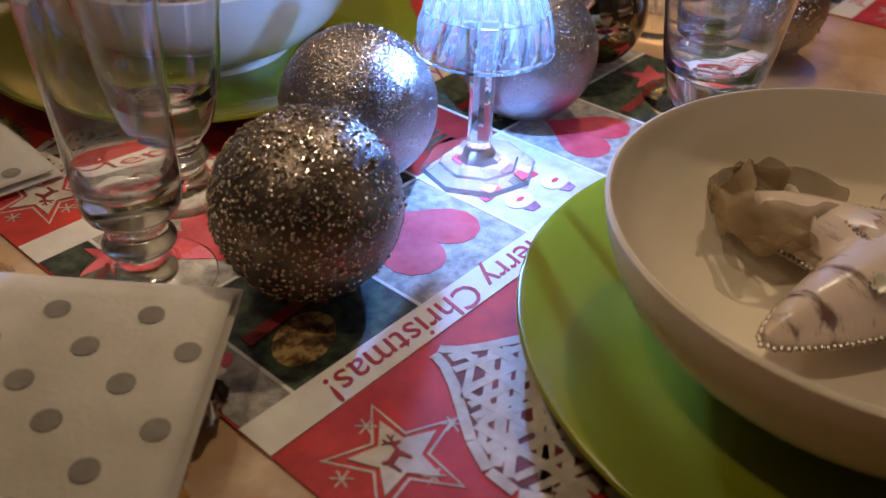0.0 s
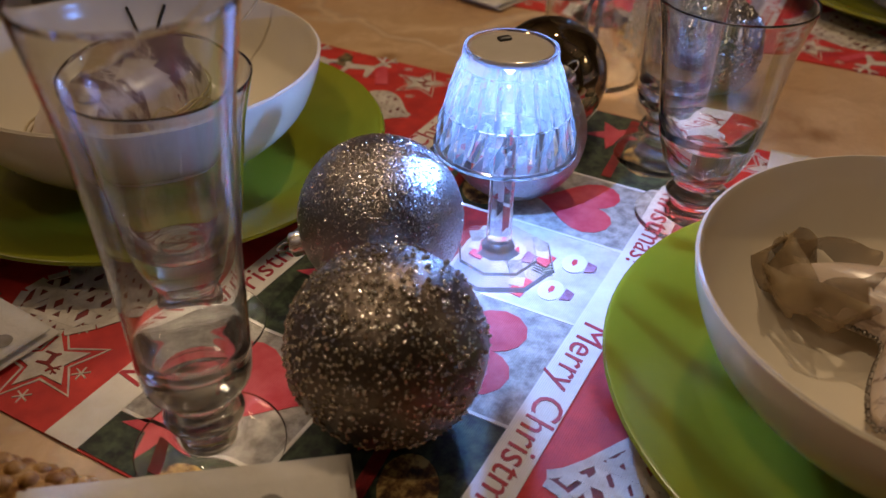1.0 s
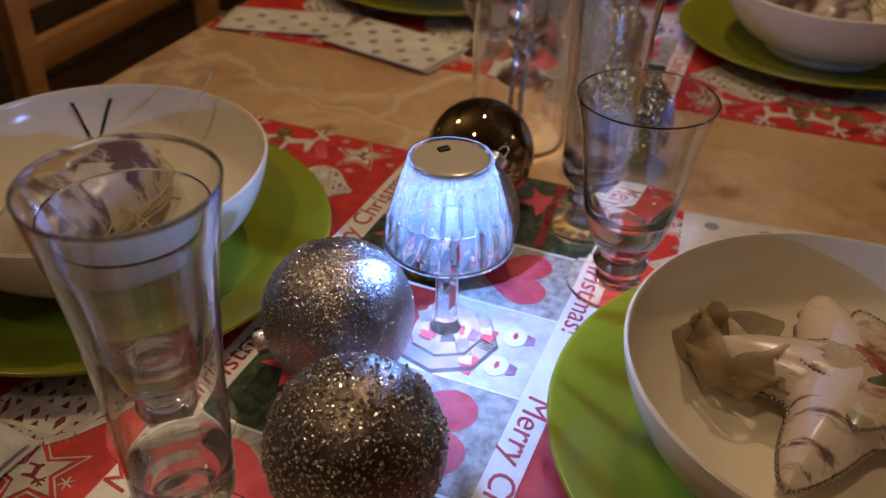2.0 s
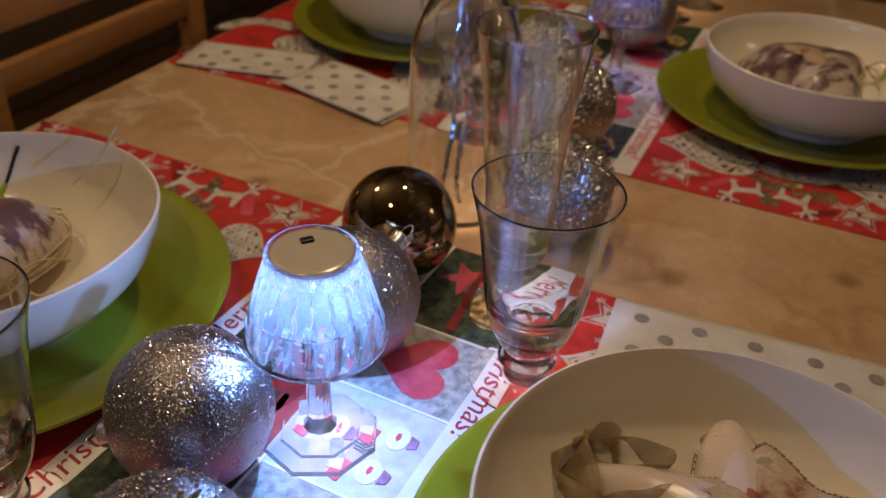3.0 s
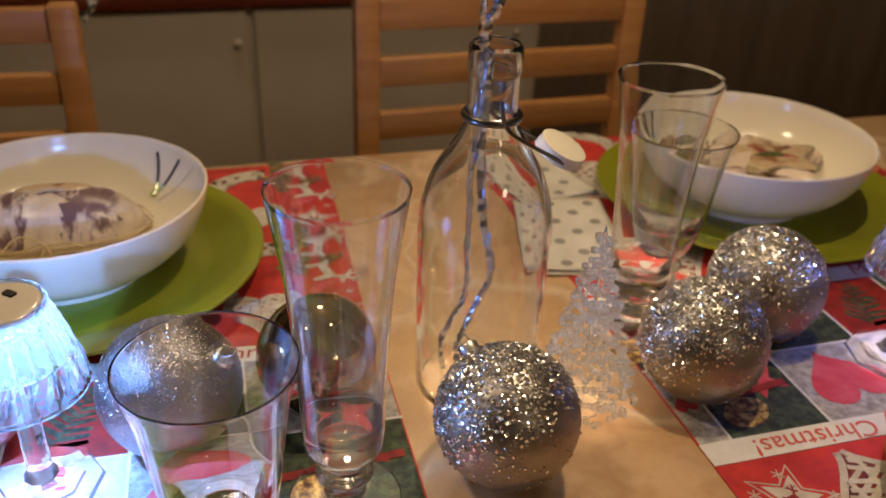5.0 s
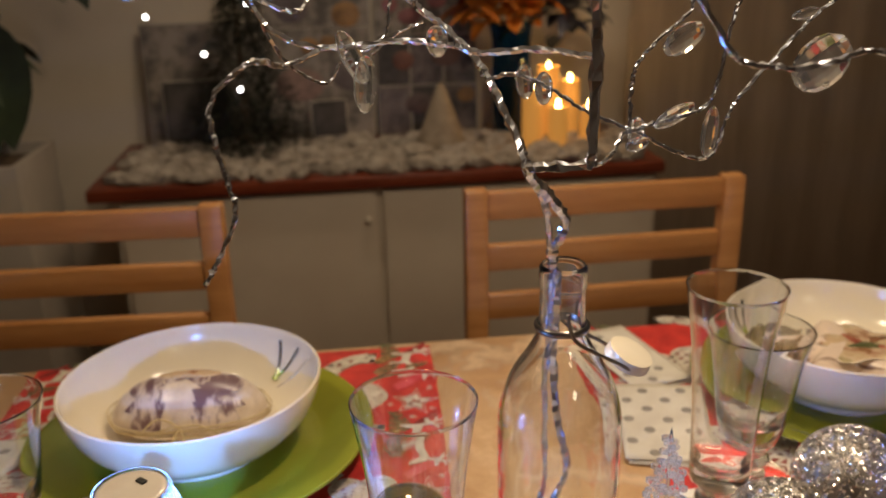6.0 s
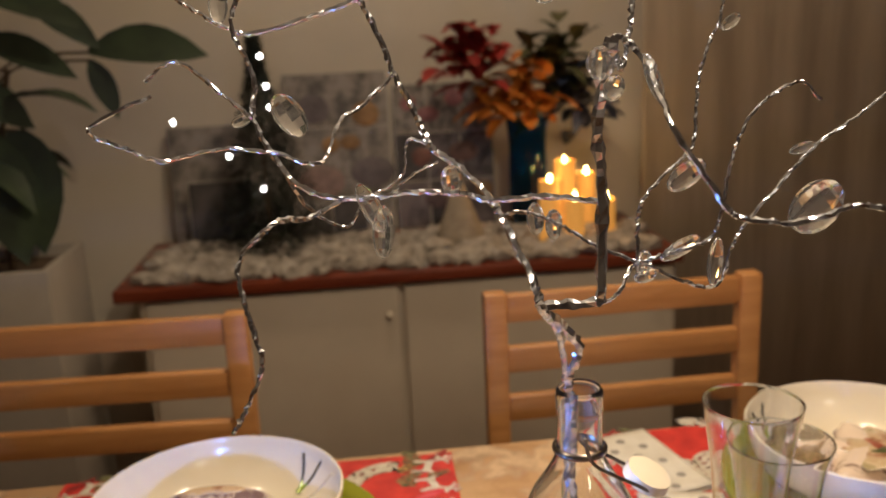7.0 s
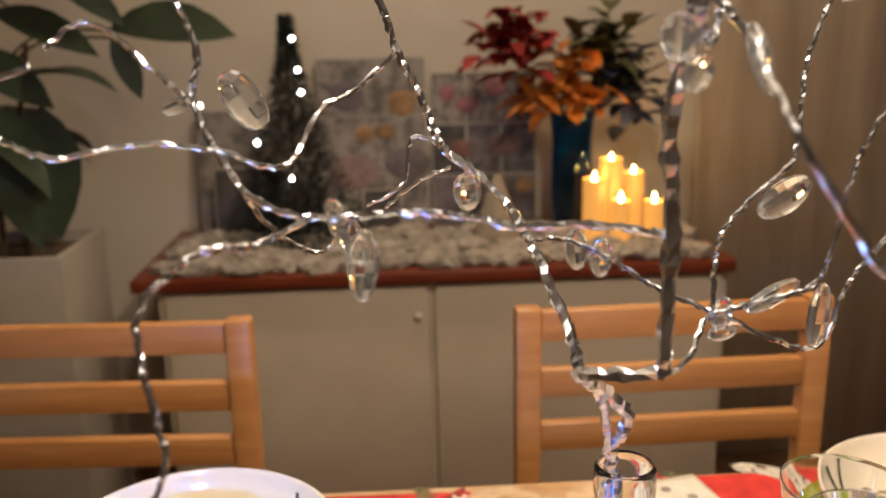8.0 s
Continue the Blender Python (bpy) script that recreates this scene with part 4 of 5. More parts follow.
def short_glass(x, y):
    t = thing("short_glass", "short clear wide-mouthed glass on a knobbed foot", "glass", pose(x, y, Z4), "short glasses")
    part("foot", lathe(rounded([(0, 0, 0), (0.0310, 0, 0), (0.0318, 0.0012), (0.0300, 0.0028), (0.018, 0.0060), (0.0132, 0.0095), (0.0124, 0.0125, 0), (0, 0.0125, 0)], 3), 48), GLASS, t)
    part("stem", lathe(rounded([(0, 0.0127, 0), (0.0124, 0.0127, 0), (0.0164, 0.0165), (0.0166, 0.0190), (0.0130, 0.0230), (0.0138, 0.0255), (0.0154, 0.0290, 0), (0, 0.0290, 0)], 3), 48), GLASS, t)
    part("cup", lathe(rounded([(0, 0.0292, 0), (0.0156, 0.0292, 0), (0.0192, 0.0330), (0.0238, 0.0440), (0.0274, 0.0600), (0.0299, 0.080), (0.0336, 0.106), (0.0381, 0.1245), (0.0378, 0.1253), (0.0374, 0.1247), (0.0327, 0.105), (0.0289, 0.080), (0.0262, 0.0640), (0.0222, 0.0550), (0.0142, 0.0490), (0.007, 0.0490), (0, 0.0495)], 4), 64), GLASS, t)
    return no_shadow(t)


for gx, gy in ((-0.143, 0.109), (0.1795, 0.0155), (0.4019, 0.1283), (0.868, 0.030)):
    tall_glass(gx, gy)
for gx, gy in ((0.1178, -0.0190), (-0.088, 0.162), (0.4499, 0.1805), (0.800, 0.058)):
    short_glass(gx, gy)

bottle = thing("bottle", "clear swing-top glass bottle holding a silver wire tree", "bottle", pose(0.2764, 0.0951, 0.0))
part("body", lathe(rounded([(0, 0.004, 0), (0.030, 0.002), (0.0355, 0.004), (0.0378, 0.010), (0.0382, 0.055), (0.0386, 0.110), (0.0372, 0.129), (0.0310, 0.149), (0.0212, 0.165), (0.0156, 0.176), (0.0140, 0.184), (0.0137, 0.205), (0.0143, 0.208), (0.0143, 0.2185), (0.0134, 0.2206), (0.0122, 0.2206), (0.0116, 0.205), (0.0117, 0.184), (0.0134, 0.174), (0.0190, 0.162), (0.0286, 0.147), (0.0346, 0.128), (0.0358, 0.110), (0.0354, 0.055), (0.0350, 0.013), (0.030, 0.008), (0, 0.0085)], 4), 72), GLASS, bottle)
part("collar", lathe(rounded([(0.0150, 0.1800, 0), (0.0166, 0.1812), (0.0166, 0.1838), (0.0150, 0.1850, 0), (0.0147, 0.1825, 0), (0.0150, 0.1800, 0)], 2), 40), IRON, bottle, "dark wire collar")
for sy in (-0.0165, 0.0165):
    part("bail_wire", tube(bmesh.new(), curve([(-0.001, sy, 0.1960), (0.001, sy, 0.1850), (0.006, sy, 0.1770), (0.020, sy * 0.95, 0.1680), (0.033, sy * 0.85, 0.1600), (0.042, sy * 0.8, 0.1535)], 5), 0.0012, 8), IRON, bottle, "bent steel bail wire")
stopper = lathe(rounded([(0, -0.0075, 0), (0.0105, -0.0075, 0), (0.0140, -0.0055), (0.0148, 0.0), (0.0140, 0.0055), (0.0128, 0.0070), (0, 0.0078)], 3), 40)
bmesh.ops.transform(stopper, matrix=pose(0.041, 0.0, 0.1560, 14, 22, 0), verts=stopper.verts)
part("stopper", stopper, PORCELAIN, bottle, "white porcelain stopper")
no_shadow(bottle)


# ---- wire tree ----
tree = thing("wire_tree", "silver foil-wrapped wire tree hung with clear beads in a bottle", "decoration")


def wire(pts, r0, r1, seed):
    """One bent branch wrapped in crinkled foil."""
    rnd = random.Random(seed)
    line = curve(pts, 10)
    n = len(line)
    for k in range(1, n - 1):
        line[k] = line[k] + Vector((rnd.uniform(-1, 1), rnd.uniform(-1, 1), rnd.uniform(-1, 1))) * 0.00042
    rad = [1.12 * (r0 + (r1 - r0) * k / (n - 1)) * rnd.uniform(0.86, 1.26) for k in range(n)]
    bm = tube(bmesh.new(), line, rad, 5)
    for v in bm.verts:
        v.co += Vector((rnd.uniform(-1, 1), rnd.uniform(-1, 1), rnd.uniform(-1, 1))) * r1 * 0.24
    return part("branch", bm, SILVER, tree, "", False)


wire([(0.2644, 0.0891, 0.0130), (0.2624, 0.0911, 0.0350), (0.2724, 0.0921, 0.0620), (0.2804, 0.0911, 0.0850), (0.2744, 0.0921, 0.1200), (0.2714, 0.0941, 0.1600), (0.2724, 0.0931, 0.2050), (0.2695, 0.0930, 0.2287), (0.2726, 0.0790, 0.2518), (0.2601, 0.0620, 0.2707), (0.2424, 0.0390, 0.2905)], 0.0016, 0.0026, 1)
wire([(0.2564, 0.0991, 0.0140), (0.2544, 0.0971, 0.0400), (0.2674, 0.0981, 0.0660), (0.2684, 0.0991, 0.1000), (0.2674, 0.0971, 0.1500), (0.2694, 0.0961, 0.2050), (0.2664, 0.0900, 0.2357), (0.2576, 0.0670, 0.2666), (0.2424, 0.0390, 0.2905)], 0.0014, 0.0018, 2)
wire([(0.2424, 0.0390, 0.2905), (0.2405, 0.0550, 0.3038), (0.2317, 0.0760, 0.3268), (0.2261, 0.0860, 0.3391), (0.2137, 0.1008, 0.3542), (0.1963, 0.1084, 0.3683), (0.1885, 0.1143, 0.3871), (0.1783, 0.1179, 0.4085), (0.1722, 0.1200, 0.4271), (0.1618, 0.1203, 0.4499)], 0.0021, 0.0013, 3)
wire([(0.1618, 0.1203, 0.4499), (0.1391, 0.1200, 0.4426), (0.1044, 0.1192, 0.4343), (0.0901, 0.1187, 0.4373), (0.0749, 0.1181, 0.4465), (0.0586, 0.1174, 0.4587), (0.0475, 0.1170, 0.4668)], 0.0013, 0.0009, 4)
wire([(0.2659, 0.0120, 0.3497), (0.2409, 0.0127, 0.3543), (0.2163, 0.0183, 0.3532), (0.1988, 0.0187, 0.3572), (0.1808, 0.0177, 0.3595), (0.1464, 0.0286, 0.3565), (0.1261, 0.0345, 0.3626), (0.1159, 0.0432, 0.3750), (0.1066, 0.0478, 0.3934), (0.1076, 0.0544, 0.4139), (0.0994, 0.0551, 0.4365), (0.1044, 0.0550, 0.4530), (0.1085, 0.0548, 0.4663)], 0.0014, 0.0010, 5)
wire([(0.1066, 0.0478, 0.3934), (0.0913, 0.0496, 0.4077), (0.0730, 0.0512, 0.4221), (0.0579, 0.0488, 0.4138)], 0.0010, 0.0008, 6)
wire([(0.1783, 0.1179, 0.4085), (0.1608, 0.1167, 0.3932), (0.1460, 0.0878, 0.3863), (0.1364, 0.0492, 0.3710), (0.1138, 0.0403, 0.3789), (0.0913, 0.0319, 0.3828), (0.0689, 0.0184, 0.3805), (0.0546, 0.0122, 0.3874), (0.0424, 0.0050, 0.3974), (0.0695, 0.0053, 0.4096)], 0.0010, 0.0008, 7)
wire([(0.1159, 0.0432, 0.3750), (0.1285, 0.0538, 0.3482), (0.1459, 0.0574, 0.3365), (0.1540, 0.0577, 0.3465)], 0.0010, 0.0006, 8)
wire([(0.1464, 0.0286, 0.3565), (0.1300, 0.0145, 0.3511), (0.1183, -0.0195, 0.3571), (0.1031, -0.0268, 0.3440), (0.1042, -0.0332, 0.3278), (0.1073, -0.0365, 0.3148), (0.1094, -0.0406, 0.3028), (0.1029, -0.0435, 0.2877), (0.0959, -0.0453, 0.2767)], 0.0011, 0.0009, 9)
wire([(0.1963, 0.1084, 0.3683), (0.1832, 0.1108, 0.3721), (0.1790, 0.1082, 0.3532), (0.1629, 0.1087, 0.3431)], 0.0009, 0.0006, 10)
wire([(0.1991, 0.1052, 0.3595), (0.1860, 0.1017, 0.3551), (0.1708, 0.0972, 0.3449)], 0.0008, 0.0006, 11)
wire([(0.2424, 0.0390, 0.2905), (0.2406, 0.0300, 0.2944), (0.2392, 0.0160, 0.3001), (0.2650, 0.0117, 0.3007)], 0.0020, 0.0020, 12)
wire([(0.2650, 0.0117, 0.3007), (0.2659, 0.0120, 0.3497), (0.2622, 0.0062, 0.3903), (0.2657, -0.0042, 0.4249)], 0.0026, 0.0025, 13)
wire([(0.2657, -0.0042, 0.4249), (0.2712, -0.0075, 0.4228), (0.2770, -0.0202, 0.4107), (0.2726, -0.0590, 0.3911), (0.2905, -0.0619, 0.3634), (0.2996, -0.0652, 0.3553), (0.3189, -0.0733, 0.3548), (0.3402, -0.0730, 0.3595), (0.3594, -0.0727, 0.3554)], 0.0012, 0.0010, 14)
wire([(0.2682, 0.0001, 0.4191), (0.2704, -0.0021, 0.4112), (0.2790, 0.0115, 0.4324), (0.2829, 0.0232, 0.4489), (0.2866, 0.0342, 0.4686)], 0.0012, 0.0010, 15)
wire([(0.2321, 0.0800, 0.3327), (0.2408, 0.0661, 0.3361), (0.2580, 0.0643, 0.3287), (0.2736, 0.0597, 0.3187), (0.2974, 0.0530, 0.3075)], 0.0009, 0.0009, 16)
wire([(0.2974, 0.0530, 0.3075), (0.2979, 0.0560, 0.3275), (0.3016, 0.0569, 0.3413), (0.3145, 0.0609, 0.3530), (0.3319, 0.0688, 0.3647), (0.3355, 0.0735, 0.3832), (0.3393, 0.0798, 0.3999), (0.3454, 0.0810, 0.4196), (0.3509, 0.0819, 0.4295), (0.3536, 0.0832, 0.4446), (0.3544, 0.0844, 0.4637)], 0.0010, 0.0007, 17)
wire([(0.2974, 0.0530, 0.3075), (0.3131, 0.0529, 0.3113), (0.3330, 0.0514, 0.3169), (0.3410, 0.0512, 0.3286), (0.3441, 0.0482, 0.3579), (0.3517, 0.0480, 0.3783), (0.3664, 0.0519, 0.3911), (0.3839, 0.0546, 0.3970), (0.3958, 0.0566, 0.3872)], 0.0010, 0.0007, 18)
wire([(0.2650, 0.0117, 0.3007), (0.2767, 0.0208, 0.3021), (0.2974, 0.0530, 0.3075), (0.3234, 0.0561, 0.2944), (0.3434, 0.0577, 0.2902), (0.3512, 0.0588, 0.3110), (0.3572, 0.0597, 0.3208)], 0.0010, 0.0008, 19)
wire([(0.3572, 0.0597, 0.3208), (0.3858, 0.0653, 0.3481), (0.4014, 0.0679, 0.3618), (0.4252, 0.0697, 0.3766), (0.4480, 0.0702, 0.3924)], 0.0009, 0.0006, 20)


def hanging_bead(at, length, width, turn, lean):
    """A faceted almond-shaped bead."""
    m = pose(*at) @ pose(0, 0, 0, lean, turn, 12)
    bm = bmesh.new()
    bmesh.ops.create_uvsphere(bm, u_segments=10, v_segments=7, radius=0.5, matrix=m @ Matrix.Diagonal((width, width * 0.55, length, 1)))
    return part("hanging_bead", bm, BEAD, tree, "", False)


for at, ln, wd, turn, lean in (
    ((0.0860, 0.1184, 0.4496), 0.020, 0.011, 5, 0), ((0.1230, 0.0524, 0.3944), 0.024, 0.015, -32, 0), ((0.1005, 0.0476, 0.3934), 0.010, 0.006, 70, 0), ((0.1586, 0.0227, 0.3525), 0.026, 0.010, -25, 0),
    ((0.1637, 0.0214, 0.3407), 0.026, 0.011, 4, 0), ((0.2058, 0.1003, 0.3499), 0.018, 0.013, -10, 10), ((0.2456, 0.0655, 0.3323), 0.018, 0.010, -5, 0), ((0.2552, 0.0646, 0.3286), 0.018, 0.010, -8, 10),
    ((0.2611, -0.0021, 0.4140), 0.015, 0.014, 0, 0), ((0.2658, -0.0057, 0.4033), 0.012, 0.010, 30, 0), ((0.2778, -0.0216, 0.4077), 0.022, 0.007, -22, 0), ((0.3267, 0.0628, 0.3509), 0.026, 0.014, 62, 0),
    ((0.3569, 0.0819, 0.4286), 0.014, 0.007, 60, 0), ((0.3932, 0.0675, 0.3609), 0.018, 0.006, 80, 0), ((0.3524, -0.0216, 0.3484), 0.028, 0.023, 50, 10), ((0.3200, 0.0520, 0.3142), 0.026, 0.009, 68, 0),
    ((0.3412, 0.0560, 0.3041), 0.027, 0.010, 6, 0), ((0.3003, 0.0530, 0.3075), 0.014, 0.010, 10, 0), ((0.3014, 0.0526, 0.3004), 0.014, 0.008, 80, 0), ((0.2431, 0.0158, 0.4459), 0.016, 0.010, 60, 0)):
    hanging_bead(at, ln, wd, turn, lean)
no_shadow(tree)

# ---- beaded glass tree ----
bead_tree = thing("beaded_tree", "little Christmas tree of clear glass beads", "decoration", pose(0.3335, 0.0570, Z4))
part("rod", lathe([(0, 0), (0.012, 0), (0.012, 0.002), (0.0012, 0.004), (0.0012, 0.122), (0, 0.128)], 16), ACRYLIC, bead_tree)
rnd = random.Random(8)
for tier in range(12):
    bm = bmesh.new()
    z = 0.010 + tier * 0.0096
    r = 0.0300 * (1 - tier / 12.4)
    count = max(5, int(r / 0.00075))
    for k in range(count):
        a = 2 * math.pi * k / count + tier
        rr = r * rnd.uniform(0.80, 1.08)
        bmesh.ops.create_icosphere(bm, subdivisions=1, radius=rnd.uniform(0.0018, 0.0031), matrix=Matrix.Translation((rr * math.cos(a), rr * math.sin(a), z + rnd.uniform(-0.004, 0.004))))
        if k % 2:
            bmesh.ops.create_icosphere(bm, subdivisions=1, radius=0.0020, matrix=Matrix.Translation((rr * 0.55 * math.cos(a), rr * 0.55 * math.sin(a), z + 0.003)))
    part("bead_tier", bm, FROSTED, bead_tree, "", False)
no_shadow(bead_tree)


# ---- napkins ----
def napkin(m, w, h, seed, label, fold=0.0):
    """A folded spotted paper napkin with slightly wavy layers."""
    t = thing("napkin", label, "napkin", m, "napkins")
    rnd = random.Random(seed)

    def height(x, y):
        return 0.0030 + 0.0016 * math.sin(23 * x + seed) * math.sin(17 * y + 1) + 0.004 * fold * max(0.0, y / h)

    for layer in range(2):
        bm = bmesh.new()
        nx, ny = 14, 14
        d = 0.0012 * layer
        grid = [[bm.verts.new((w * (i / nx - 0.5) - 0.003 * layer, h * (j / ny - 0.5) + 0.002 * layer, height(w * (i / nx - 0.5), h * (j / ny - 0.5)) * (0.35 if layer == 0 else 1) + d)) for i in range(nx + 1)] for j in range(ny + 1)]
        for j in range(ny):
            for i in range(nx):
                bm.faces.new((grid[j][i], grid[j][i + 1], grid[j + 1][i + 1], grid[j + 1][i]))
        ob = part("sheet", bm, NAPKIN, t)
        md = ob.modifiers.new("thickness", "SOLIDIFY")
        md.thickness = 0.0006
    pitch = 0.034
    k = 0
    y = -h / 2 + 0.010
    while y < h / 2 - 0.006:
        x = -w / 2 + (0.008 if k % 2 else 0.008 + pitch / 2)
        while x < w / 2 - 0.006:
            cx, cy = x + rnd.uniform(-0.001, 0.001), y + rnd.uniform(-0.001, 0.001)
            bm = bmesh.new()
            top = [bm.verts.new((cx - 0.003 + 0.0048 * math.cos(a), cy + 0.002 + 0.0048 * math.sin(a), height(cx + 0.0048 * math.cos(a), cy + 0.0048 * math.sin(a)) + 0.0016)) for a in (2 * math.pi * j / 12 for j in range(12))]
            bm.faces.new(top)
            part("spot", bm, DOT, t, "", False)
            x += pitch
        y += pitch / 2
        k += 1
    return t


napkin(pose(0.188, -0.150, 0.0012, 0, 0, 4), 0.075, 0.20, 2, "white paper napkin with grey spots tucked under a plate")
napkin(pose(-0.2225, 0.0480, 0.0255, 3, -3, 38.5), 0.128, 0.108, 3, "white paper napkin with grey spots at the runner's edge", 0.4)
napkin(pose(0.431, 0.390, 0.0012, 0, 0, 12), 0.062, 0.130, 5, "white paper napkin with grey spots beside a plate")
napkin(pose(0.4168, 0.2616, 0.0016, 0, 0, -14), 0.072, 0.125, 7, "white paper napkin with grey spots behind the bottle")

napkin(pose(-0.172, 0.268, 0.0030, 0, 0, -6), 0.11, 0.10, 8, "white paper napkin with grey spots beside tall glasses", 0.6)

# ---- bread under the napkin ----
CRUMB = mottled("golden_crumb", (0.20, 0.07, 0.010), (0.52, 0.29, 0.075), 160, 0.6, 0.9, 300)


def bread(x, y, deg, length, r, seed, label):
    """A crusty stick with rows of rounded bumps."""
    t = thing("bread_stick", label, "bread", pose(x, y, 0.0012, 0, 0, deg), "bread sticks")
    rnd_ = random.Random(seed)
    bm = ball(bmesh.new(), 0.5, (0, 0, r), 28, 16, Matrix.Diagonal((length, 2 * r, 2 * r, 1)))
    for v in bm.verts:
        v.co += v.normal * 0.0014 * noise.noise(v.co * 210)
        v.co.z = max(0.0002, v.co.z)
    part("crust", bm, CRUMB, t)
    bm = bmesh.new()
    for k in range(int(length / 0.0075)):
        u = (k + 0.5) / int(length / 0.0075) * 2 - 1
        rr = r * math.sqrt(max(0.0, 1 - u * u))
        for j in range(-2, 3):
            a = radians(90 + 36 * j + 18 * (k % 2))
            q = rnd_.uniform(0.85, 1.15) * 0.0040 * (0.5 + 0.5 * rr / r)
            bmesh.ops.create_icosphere(bm, subdivisions=2, radius=q, matrix=Matrix.Translation((u * length / 2, rr * 0.86 * math.cos(a), r + rr * 0.86 * math.sin(a))))
    tagged(part("bumpy_crust", bm, CRUMB, t), "rounded golden bumps of the crust", kind="stuff")
    return t


bread(-0.203, 0.150, 105, 0.095, 0.0125, 2, "golden bumpy bread stick under a paper napkin")
bread(-0.212, 0.006, 55, 0.100, 0.0110, 5, "golden bread stick with a shiny wrapper end under a napkin")
wrap = thing("film_wrapper", "crinkled clear film wrapper end beside a napkin", "wrapper", pose(-0.178, 0.028, 0.0012, 0, 0, 40))
bm = bmesh.new()
for k in range(9):
    ribbon(bm, [(0.004 * j - 0.012, 0.010 * math.sin(j * 0.9 + 0.7 * k), 0.0055 + 0.0008 * k + 0.002 * math.sin(j + k)) for j in range(7)], 0.007)
part("film", bm, mat("crinkled_film", (0.50, 0.46, 0.42), 0.14, 0.85), wrap, "shiny twisted film", False)


# ---- chairs ----
def chair(x, y, deg, label):
    t = thing("chair", label, "chair", pose(x, y, -0.75, 0, 0, deg), "dining chairs")
    for sx in (-1, 1):
        part("post", box(bmesh.new(), sx * 0.166 - 0.0145, sx * 0.166 + 0.0145, 0, 0.024, 0, 0.865, 0.004), WOOD, t)
        part("leg", box(bmesh.new(), sx * 0.166 - 0.0145, sx * 0.166 + 0.0145, -0.36, -0.33, 0, 0.44, 0.004), WOOD, t)
    for z0, h in ((0.825, 0.036), (0.758, 0.034), (0.692, 0.034)):
        bm = box(bmesh.new(), -0.1515, 0.1515, 0.004, 0.020, z0, z0 + h, 0.003)
        part("rail", bm, WOOD, t)
    part("seat", box(bmesh.new(), -0.19, 0.19, -0.38, -0.001, 0.441, 0.465, 0.008), WOOD, t)
    return t


chair(0.482, 0.634, 1.0, "light beech ladder-back chair at the table")
chair(-0.167, 0.642, -3, "light beech ladder-back chair beside a planter")

# ---- sideboard and what stands on it ----
SX, SY = 0.028, 1.475
side = thing("sideboard", "cream painted sideboard with a dark red-brown top board", "sideboard", pose(SX, SY, -0.75))
part("carcass", box(bmesh.new(), -0.36, 0.86, 0.040, 0.44, 0, 0.6435), CABINET, side, "", False)
for x0, x1 in ((-0.345, 0.206), (0.222, 0.845)):
    d = part("door", box(bmesh.new(), x0, x1, 0.022, 0.0395, 0.04, 0.633, 0.003), CABINET, side)
    kx = x1 - 0.02 if x0 < 0 else x1 - 0.05
    part("knob", ball(bmesh.new(), 0.009, (kx, 0.014, 0.568), 14, 8), CABINET, d)
part("top", box(bmesh.new(), -0.405, 0.865, 0.0, 0.46, 0.644, 0.672, 0.004), MAHOGANY, side, "dark red-brown top board")
TOP = -0.078


def cotton():
    rnd = random.Random(4)
    bm = bmesh.new()
    for k in range(400):
        x, y = SX + rnd.uniform(-0.36, 0.80), SY + rnd.choice((0.035, 0.05, 0.08, 0.12, 0.18, 0.26)) + rnd.uniform(-0.015, 0.03)
        r = rnd.uniform(0.009, 0.026) * (1.0 if y < SY + 0.1 else 1.3)
        bmesh.ops.create_icosphere(bm, subdivisions=2, radius=r, matrix=Matrix.Translation((x, y, TOP + r * 0.45)) @ Matrix.Diagonal((1.3, 1.0, 0.75, 1)))
    for v in bm.verts:
        v.co += Vector((noise.noise(v.co * 60), noise.noise(v.co * 60 + Vector((5, 0, 0))), noise.noise(v.co * 60 + Vector((0, 9, 0))))) * 0.012
        v.co += Vector((noise.noise(v.co * 190), noise.noise(v.co * 190 + Vector((3, 0, 0))), noise.noise(v.co * 190 + Vector((0, 7, 0))))) * 0.006
        v.co.z = max(v.co.z, TOP + 0.0005)
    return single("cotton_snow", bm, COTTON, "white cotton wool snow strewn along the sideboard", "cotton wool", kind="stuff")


cotton()


